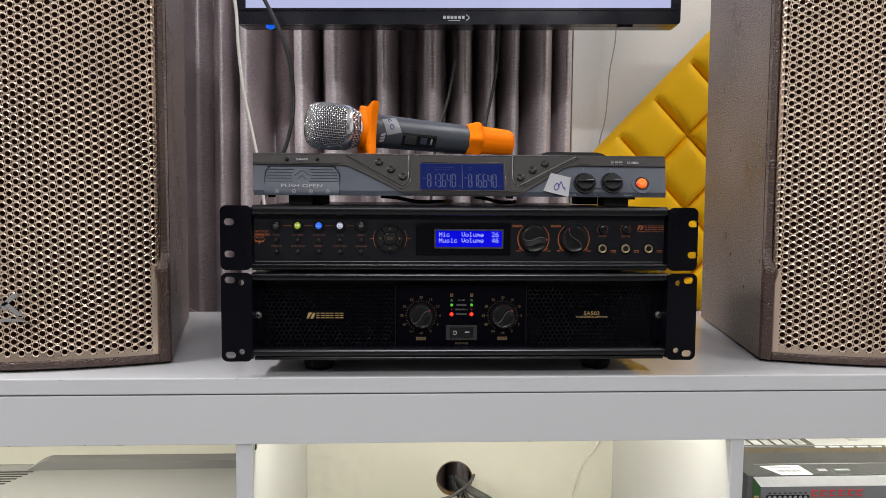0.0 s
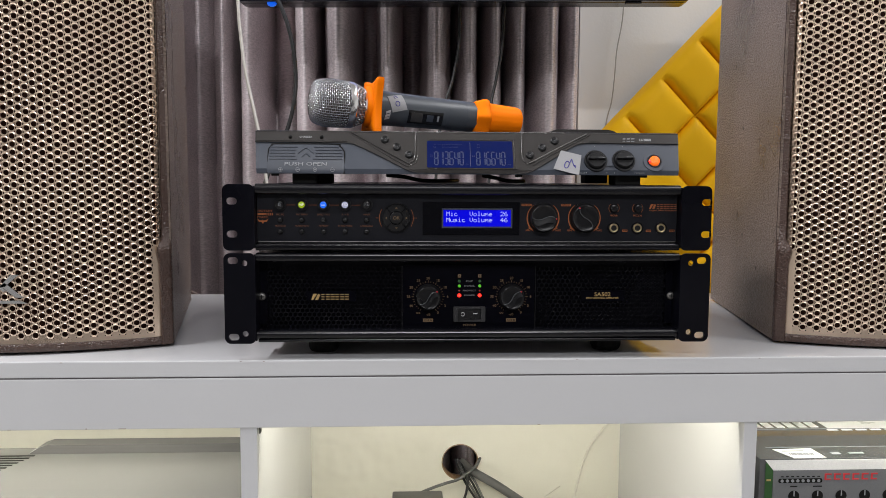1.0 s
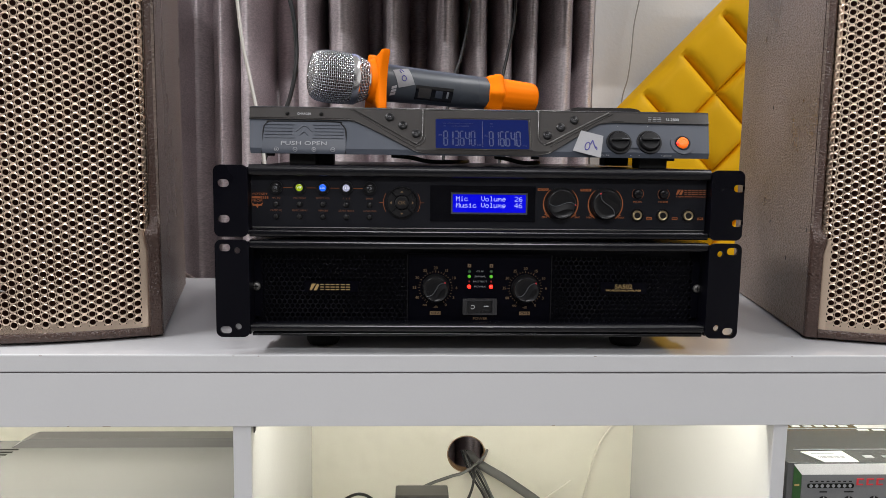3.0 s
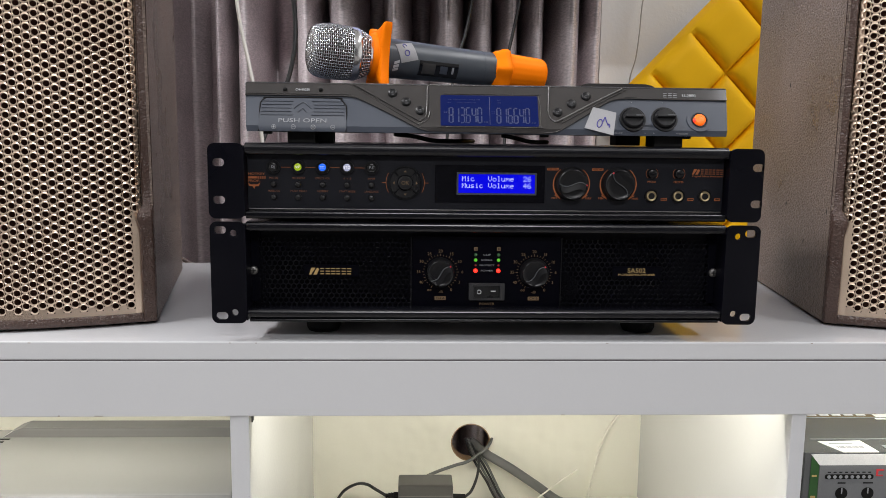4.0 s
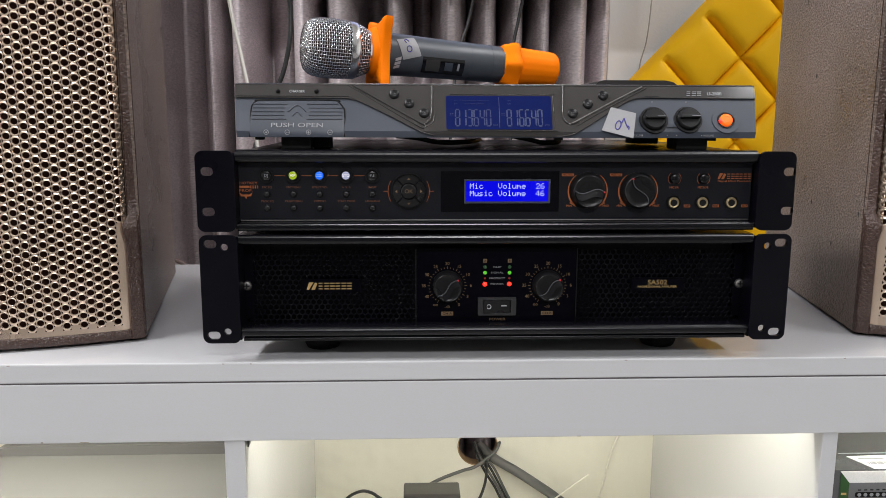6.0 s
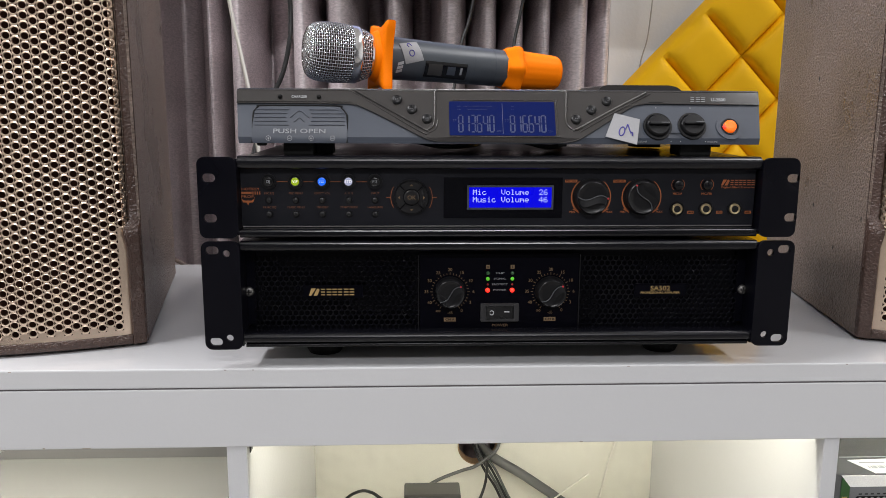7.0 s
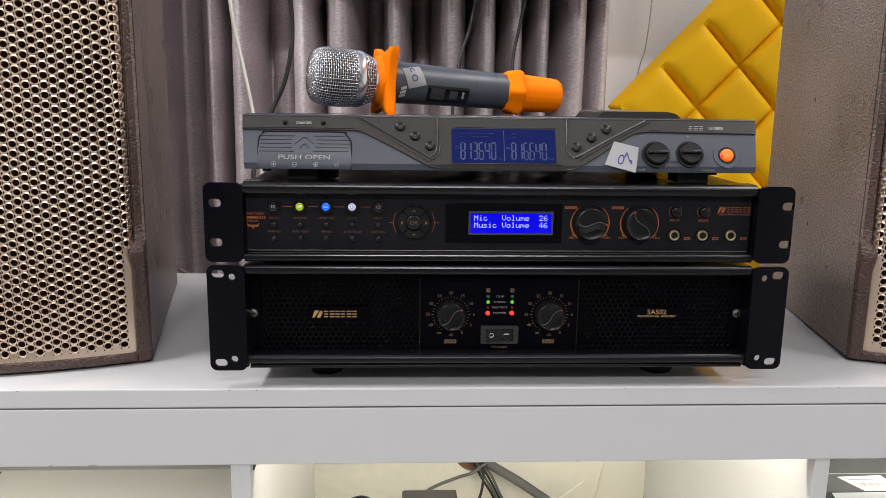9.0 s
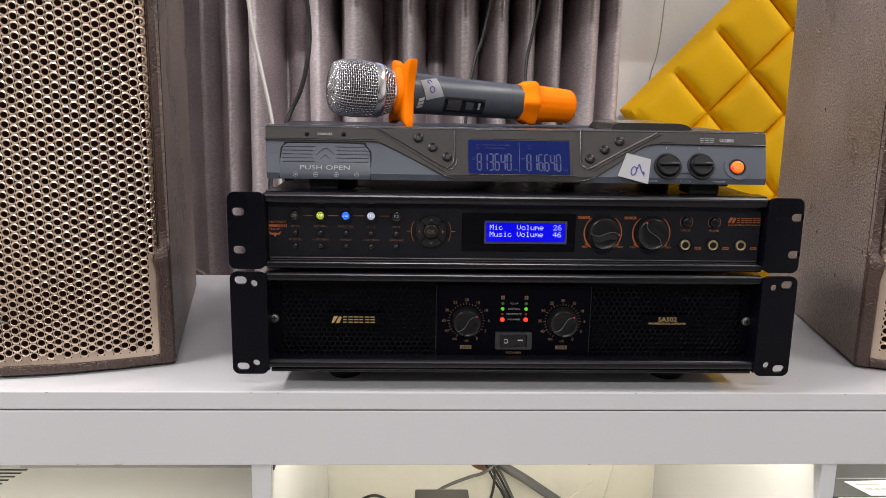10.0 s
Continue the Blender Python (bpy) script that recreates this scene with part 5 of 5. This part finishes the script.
# ---- microphone ----
def build_microphone():
    mic = thing("microphone", "slate grey wireless microphone with orange rubber rings lying on the receiver", "microphone")
    u = Vector((-0.955, -0.290, 0.064)).normalized()
    v = Vector((0, 0, 1)).cross(u).normalized()
    w = u.cross(v)
    m = Matrix((1.006 * u, 1.032 * v, 1.032 * w)).transposed().to_4x4()
    m.translation = (-0.1012, 0.0870, 0.2560)
    mic.matrix_world = m
    mm = 0.001

    def head_r(s):
        pts = ((27, 22.9), (32, 23.4), (40, 23.9), (49, 23.8), (56, 22.9), (60.5, 21.2), (63.4, 18.4), (65.2, 13.5), (66.1, 7.0), (66.4, 2.0))
        for (a, ra), (b, rb) in zip(pts, pts[1:]):
            if s <= b:
                return ra + (rb - ra) * (s - a) / (b - a)
        return 2.0

    part("grille_core", lathe([(s * mm, (head_r(s) - 1.5) * mm) for s in (27, 33, 40, 46, 52, 57, 61, 63, 64.5)], 32, "x"), CLOTH, mic, "dark foam inside the wire head", True)

    def weave(name, s_list, radius, count, wire, amp):
        verts, faces = [], []

        def tube(path, closed):
            base, n = len(verts), len(path)
            for i, p in enumerate(path):
                q = path[(i + 1) % n] if (closed or i < n - 1) else p
                o = path[i - 1] if (closed or i > 0) else p
                d = (q - o).normalized()
                rad = Vector((0, p.y, p.z)).normalized() if (p.y or p.z) else Vector((0, 0, 1))
                sd = d.cross(rad).normalized()
                rad = sd.cross(d)
                for a, b in ((1, 0), (0, 1), (-1, 0), (0, -1)):
                    verts.append(tuple(p + wire * (a * rad + b * sd)))
            for i in range(n if closed else n - 1):
                for k in range(4):
                    a, b = base + i * 4 + k, base + i * 4 + (k + 1) % 4
                    c, d = base + ((i + 1) % n) * 4 + (k + 1) % 4, base + ((i + 1) % n) * 4 + k
                    faces.append((a, b, c, d))

        for k, s in enumerate(s_list):
            path = []
            for i in range(count * 2):
                a = math.pi * i / count
                r = (radius(s) + (amp if (i + 2 * k) % 4 < 2 else -amp) * 0.7) * mm
                path.append(Vector((s * mm, r * math.cos(a), r * math.sin(a))))
            tube(path, True)
        for j in range(count):
            a = 2 * math.pi * (j + 0.25) / count
            path = []
            stop = len(s_list) - (0 if j % 4 == 0 else 4 if j % 2 == 0 else 7) if len(s_list) > 20 else len(s_list)
            for k, s in enumerate(s_list[:stop]):
                r = (radius(s) + (amp if (j + k) % 2 else -amp) * 0.7) * mm
                path.append(Vector((s * mm, r * math.cos(a), r * math.sin(a))))
            tube(path, False)
        me = bpy.data.meshes.new(name)
        me.from_pydata(verts, [], faces)
        me.polygons.foreach_set("use_smooth", [True] * len(faces))
        me.materials.append(WIRE)
        ob = new(name, me)
        ob.parent = mic
        tagged(ob, "woven steel wire mesh", "", "", "stuff")
        return ob

    ss = [27.4 + 1.95 * i for i in range(16)] + [58.4, 59.9, 61.2, 62.3, 63.2, 63.9, 64.6, 65.1, 65.5, 65.8, 66.05, 66.2, 66.4]
    weave("wire_head", ss, head_r, 54, 0.00056, 0.55)
    weave("wire_collar", [10.4 + 1.75 * i for i in range(6)], lambda s: 18.2 + (s - 10.4) * 0.42, 44, 0.00048, 0.5)
    part("collar_core", lathe([(0.010, 0.0170), (0.0205, 0.0208)], 32, "x"), CLOTH, mic, "", True)
    part("head_band", lathe([(0.0198, 0.0212), (0.0201, 0.0230), (0.0212, 0.0237), (0.0240, 0.0239), (0.0268, 0.0238), (0.0275, 0.0229)], 48, "x"), CHROME, mic, "polished steel band", True)
    part("neck", lathe([(0.005, 0.0178), (0.0088, 0.0181), (0.0105, 0.0186), (0.0112, 0.0178)], 40, "x"), CHROME, mic, "", True)

    def lobes(a):
        """Four blunt corners with hollow sides between them, turned by an eighth."""
        t = (a + math.pi / 4) % (math.pi / 2) - math.pi / 4
        r = 0.0243
        for _ in range(12):
            r = (0.0243 + 0.0060 * (r * math.sin(t) / 0.0303) ** 2) / math.cos(t)
        return min(r, 0.0400) / 0.0275

    part("anti_roll_ring", lathe([(-0.0056, 0.0205), (-0.0056, 0.0258), (-0.0050, 0.0270), (-0.0040, 0.0275), (0.0006, 0.0275), (0.0020, 0.0268), (0.0026, 0.0256), (0.0036, 0.0225), (0.0040, 0.0200)], 96, "x", wave=lobes), ORANGE_RUBBER, mic, "orange lobed rubber ring", True)
    part("ring_sleeve", lathe([(0.001, 0.0222), (0.0045, 0.0214), (0.0072, 0.0200), (0.0080, 0.0192), (0.0082, 0.0178)], 48, "x"), ORANGE_RUBBER, mic, "", True)
    part("body", lathe([(-0.122, 0.0150), (-0.118, 0.0160), (-0.06, 0.0168), (-0.02, 0.0177), (-0.0055, 0.0182)], 56, "x"), MIC_GREY, mic, "", True)
    for s, r in ((-0.0835, 0.01655), (-0.104, 0.01635)):
        part("joint_line", lathe([(s, 0.0160), (s, r), (s - 0.0004, r), (s - 0.0004, 0.0160)], 56, "x"), BLUE_GREY, mic)

    def hexa(a):
        return 1.03 - 0.14 * abs(math.sin(3 * a)) ** 1.3

    part("tail_collar", lathe([(-0.1155, 0.0164), (-0.1160, 0.0178), (-0.1200, 0.0190), (-0.1240, 0.0214), (-0.1285, 0.0219), (-0.1315, 0.0204), (-0.1330, 0.0172)], 72, "x", wave=hexa), ORANGE_RUBBER, mic, "orange rubber tail collar", True)
    part("tail_cap", lathe([(-0.130, 0.0168), (-0.134, 0.0170), (-0.150, 0.0163), (-0.166, 0.0157), (-0.1700, 0.0152), (-0.1722, 0.0138), (-0.1725, 0.010)], 96, "x", wave=lambda a: 1.0 - 0.012 * max(0.0, math.cos(10 * a)) ** 2), ORANGE_RUBBER, mic, "orange rubber tail cap", True)

    def patch(s0, s1, a0, a1, r, skew=0.0, n=10, lean=0.0):
        """A curved skin on the body: along s (mm), round by degrees from the +y side towards +z."""
        bm = bmesh.new()
        rows = []
        for i in range(n + 1):
            s = s0 + (s1 - s0) * i / n
            rows.append([bm.verts.new(((s + lean * k / n) * mm, r * mm * math.cos(radians(a + skew * i / n)), r * mm * math.sin(radians(a + skew * i / n)))) for k, a in enumerate([a0 + (a1 - a0) * k / n for k in range(n + 1)])])
        for p, q in zip(rows, rows[1:]):
            for k in range(n):
                bm.faces.new((p[k], p[k + 1], q[k + 1], q[k]))
        e = bmesh.ops.extrude_face_region(bm, geom=bm.faces[:])["geom"]
        for g in e:
            if isinstance(g, bmesh.types.BMVert):
                g.co.y, g.co.z = g.co.y * 0.985, g.co.z * 0.985
        bmesh.ops.recalc_face_normals(bm, faces=bm.faces)
        return bm

    pan = part("control_panel", patch(-37, -76, -50, -2, 17.75), GLOSS_BLACK, mic, "glossy black control strip", True)
    part("display", patch(-40, -53, -42, -9, 18.0), SMOKE, pan, "small unlit display", True)
    part("slide_switch", patch(-57.5, -65, -36, -13, 18.4), BLUE_GREY, pan, "grey slide switch", True)
    part("switch_mark", patch(-69.5, -71.5, -34, -14, 18.0), GREY_INK, pan, "", True)
    st = part("paper_sticker", patch(-19, -35, -16, 38, 18.5, 14, lean=6), PAPER, mic, "white paper sticker with blue handwriting", True)

    def pen(pts):
        return sweep([(s * mm, 18.65 * mm * math.cos(radians(a)), 18.65 * mm * math.sin(radians(a))) for s, a in pts], 0.0004, 8, 4)

    part("pen_stroke", pen([(-24 - 2.2 * math.cos(k * 0.7), 14 + 8 * math.sin(k * 0.7)) for k in range(10)]), INK_BLUE, st)
    part("pen_stroke", pen([(-21.5, 30), (-20, 37), (-21.5, 42), (-24, 35)]), INK_BLUE, st)
    for k in range(3):
        part("brand_mark", patch(-11.5 - 0.3 * k, -16.5 - 0.3 * k, -44 + 11 * k, -36 + 11 * k, 18.5, 6), WHITE_INK, mic, "", True)


build_microphone()


# ---- lower compartments ----
def build_left_case():
    cs = thing("equipment_case", "grey plastic equipment case with a raised rear ridge and slots", "equipment", "", (0, 0, -0.367))
    L = 0.367
    part("body", box(-0.74, -0.2305, 0.008, 0.176, 0.0, L - 0.1468, 0.006, 3), CASE_GREY, cs)
    bm = prism([(-0.71, L - 0.1470), (-0.509, L - 0.1470), (-0.496, L - 0.1390), (-0.487, L - 0.1360), (-0.2570, L - 0.1360), (-0.2545, L - 0.138), (-0.2515, L - 0.1470), (-0.255, L - 0.150), (-0.71, L - 0.150)], 0.150, 0.172)
    part("raised_ridge", bm, CASE_DARK, cs)
    for k in range(8):
        y = 0.1445 - 0.0075 * k
        x1 = -0.4985 - 0.0028 * k
        part("vent_slot", box(-0.60, x1, y - 0.0012, y + 0.0012, L - 0.1473, L - 0.1462), RUBBER, cs)


def build_carton():
    ct = thing("carton", "grey printed carton with a white shipping label on its lid", "box", "", (0, 0, -0.367))
    L, x0, x1, y0, y1, zt = 0.367, 0.3250, 0.76, 0.049, 0.40, -0.125
    part("box_body", box(x0, x1, y0, y1, 0.0, L + zt, 0.0008), CARTON, ct)
    F = y0
    Z = lambda z: L + z
    # lid print
    def on_lid(name, xa, xb, ya, yb, material, t=0.0005, label=""):
        part(name, box(xa, xb, ya, yb, Z(zt), Z(zt) + t), material, ct, label)
    bm = bmesh.new()
    for a, b in (((0.3475, 0.0832), (0.76, 0.0845)),):
        box(a[0], b[0], a[1], b[1], Z(zt), Z(zt) + 0.0004, bm=bm)
    part("lid_fold", bm, GREY_INK, ct)
    lab = part("shipping_label", prism([(0.3519, 0.0769), (0.3640, 0.0495), (0.4003, 0.0495), (0.3975, 0.0790)], Z(zt), Z(zt) + 0.0006), CARTON_WHITE, ct, "white shipping label with grey bars")
    lab.data.transform(Matrix(((1, 0, 0, 0), (0, 0, 1, 0), (0, 1, 0, 0), (0, 0, 0, 1))))
    for k in range(12):
        part("label_bar", box(0.3640 + 0.0023 * k, 0.3652 + 0.0023 * k + 0.0004 * (k % 3), 0.058, 0.064, Z(zt) + 0.0006, Z(zt) + 0.0009), GREY_INK, lab)
    part("label_bar", box(0.360, 0.385, 0.0695, 0.0715, Z(zt) + 0.0006, Z(zt) + 0.0009), GREY_INK, lab)
    on_lid("lid_line", 0.3250, 0.76, 0.1462, 0.1475, GREY_INK)
    on_lid("lid_patch", 0.456, 0.76, 0.1475, 0.21, CARTON_WHITE)
    for k in range(6):
        on_lid("brand_mark", 0.366 + 0.0142 * k, 0.376 + 0.0142 * k, 0.153, 0.172, CARTON_WHITE)
    for k in range(9):
        on_lid("print_bar", 0.452 + 0.018 * k, 0.465 + 0.018 * k, 0.1405, 0.1445, CARTON_WHITE)
    on_lid("lid_mark", 0.413, 0.423, 0.060, 0.067, GREY_INK)
    on_lid("lid_mark", 0.433, 0.450, 0.061, 0.066, GREY_INK)
    # pictured device on the front
    part("front_white", prism([(0.3310, Z(-0.1265)), (0.76, Z(-0.1265)), (0.76, Z(-0.1380)), (0.3403, Z(-0.1380))], F - 0.0006, F), CARTON_WHITE, ct, "white printed band")
    part("front_green", prism([(0.3315, Z(-0.131)), (0.3325, Z(-0.1290)), (0.3400, Z(-0.1380)), (0.3400, Z(-0.24)), (0.3315, Z(-0.24))], F - 0.0006, F), CARTON_GREEN, ct, "green printed side")
    part("front_grey", prism([(0.3404, Z(-0.1383)), (0.76, Z(-0.1383)), (0.76, Z(-0.24)), (0.3404, Z(-0.24))], F - 0.0006, F), CARTON_GREY, ct, "grey printed control face")
    part("print_strip", prism(rounded(0.3465, 0.3960, Z(-0.1525), Z(-0.1475), 0.002), F - 0.0010, F - 0.0006), RUBBER, ct)
    for k in range(8):
        part("print_dot", prism(circle(0.3505 + 0.0059 * k, Z(-0.15), 0.0018, 14), F - 0.0013, F - 0.0010), GREY_INK, ct)
        part("print_bar", box(0.3490 + 0.0059 * k, 0.3520 + 0.0059 * k, F - 0.0009, F - 0.0006, Z(-0.1458), Z(-0.1448)), RUBBER, ct)
    for k in range(6):
        a = 0.3985 + 0.0105 * k
        bm = box(a, a + 0.0020, F - 0.0010, F - 0.0006, Z(-0.1495), Z(-0.1422))
        box(a + 0.0021, a + 0.0076, F - 0.0010, F - 0.0006, Z(-0.1438), Z(-0.1422), bm=bm)
        box(a + 0.0021, a + 0.0070, F - 0.0010, F - 0.0006, Z(-0.1495), Z(-0.1481), bm=bm)
        part("brand_mark", bm, RED_INK, ct)
    for r in range(3):
        for k in range(9):
            cx, cz = 0.3645 + 0.0268 * k, Z(-0.1675 - 0.026 * r)
            part("print_knob", prism(circle(cx, cz, 0.0062, 22), F - 0.0012, F - 0.0006), RUBBER, ct)
            part("print_pointer", box(cx - 0.0006, cx + 0.0006, F - 0.0015, F - 0.0012, cz, cz + 0.006), GREY_INK, ct)
    for x, w in ((0.3600, 0.008), (0.3860, 0.010)):
        part("print_bar", box(x, x + w, F - 0.0009, F - 0.0006, Z(-0.1572), Z(-0.1560)), RUBBER, ct)
    for k in range(3):
        part("print_bar", box(0.333, 0.338, F - 0.0009, F - 0.0006, Z(-0.150 - 0.022 * k), Z(-0.148 - 0.022 * k)), GOLD_INK, ct)


build_left_case()
build_carton()
ad = thing("power_adapter", "black plastic power adapter lying on the lower board", "power adapter", "", (0, 0, -0.367))
part("housing", box(-0.0835, -0.0095, 0.318, 0.355, 0.0, 0.084, 0.003), ADAPTER_GREY, ad)
part("seam", box(-0.0832, -0.0098, 0.3172, 0.3185, 0.0685, 0.0695), CABLE_GREY, ad)
part("strain_relief", lathe([(-0.0835, 0.005), (-0.090, 0.0048), (-0.0905, 0.0035), (-0.093, 0.0045), (-0.0935, 0.0032), (-0.097, 0.004), (-0.0975, 0.0028), (-0.101, 0.0032)], 14, "x", (0, 0.335, 0.062)), RUBBER, ad)
part("strain_relief", lathe([(-0.0095, 0.0042), (0.008, 0.0036)], 14, "x", (0, 0.335, 0.060)), RUBBER, ad)
W = "cables in the lower compartment"
cable("cable", [(-0.10, 0.335, -0.305), (-0.115, 0.35, -0.303), (-0.128, 0.37, -0.305), (-0.1445, 0.40, -0.318), (-0.165, 0.42, -0.338), (-0.18, 0.43, -0.3635)], 0.0022, CABLE_BLACK, "thin black cable from the adapter", W)
cable("cable", [(0.008, 0.335, -0.307), (0.018, 0.35, -0.305), (0.028, 0.38, -0.298), (0.033, 0.41, -0.288), (0.034, 0.44, -0.29), (0.033, 0.49, -0.29)], 0.002, CABLE_BLACK, "thin black cable from the adapter", W)
cable("cable", [(0.06, 0.47, -0.270), (0.048, 0.44, -0.279), (0.02, 0.425, -0.294), (-0.0014, 0.42, -0.299), (-0.03, 0.41, -0.305), (-0.0513, 0.40, -0.312), (-0.072, 0.39, -0.328), (-0.088, 0.38, -0.345), (-0.10, 0.37, -0.365)], 0.0024, CABLE_GREY, "grey cable coming out of the round hole", W)
cable("cable", [(0.03, 0.48, -0.288), (0.046, 0.44, -0.2895), (0.08, 0.425, -0.305), (0.12, 0.42, -0.331), (0.156, 0.42, -0.3565), (0.185, 0.42, -0.3595)], 0.0068, CABLE_GREY, "thick grey cable coming out of the round hole", W)
for k in range(4):
    o = 0.0042 * k
    cable("cable", [(0.018 + o, 0.485, -0.285), (0.022 + o, 0.45, -0.290), (0.034 + o, 0.43, -0.308 + 0.002 * k), (0.046 + o, 0.425, -0.326), (0.056 + o, 0.42, -0.345), (0.070 + o, 0.415, -0.364)], 0.0019, (CABLE_BLACK, CABLE_GREY)[k % 2], "bundled cable coming out of the round hole", W)
tie = thing("cable_plug", "small blue plastic plug on the cable bundle", "plug", "", (0.0, 0, 0))
part("plug_body", box(0.0535, 0.0615, 0.405, 0.413, -0.366, -0.3475, 0.001), mat("blue_plastic", (0.02, 0.16, 0.6), 0.4), tie)
cable("cable", [(0.178, 0.405, -0.300), (0.14, 0.40, -0.325), (0.10, 0.395, -0.3545), (0.085, 0.39, -0.3655)], 0.0011, CABLE_WHITE, "thin white wire end", W)
cable("cable", [(0.262, 0.452, -0.215), (0.252, 0.452, -0.230), (0.236, 0.452, -0.252), (0.222, 0.45, -0.284), (0.212, 0.448, -0.325), (0.203, 0.446, -0.3655)], 0.0016, CABLE_WHITE, "thin white cable along the back panel", W)
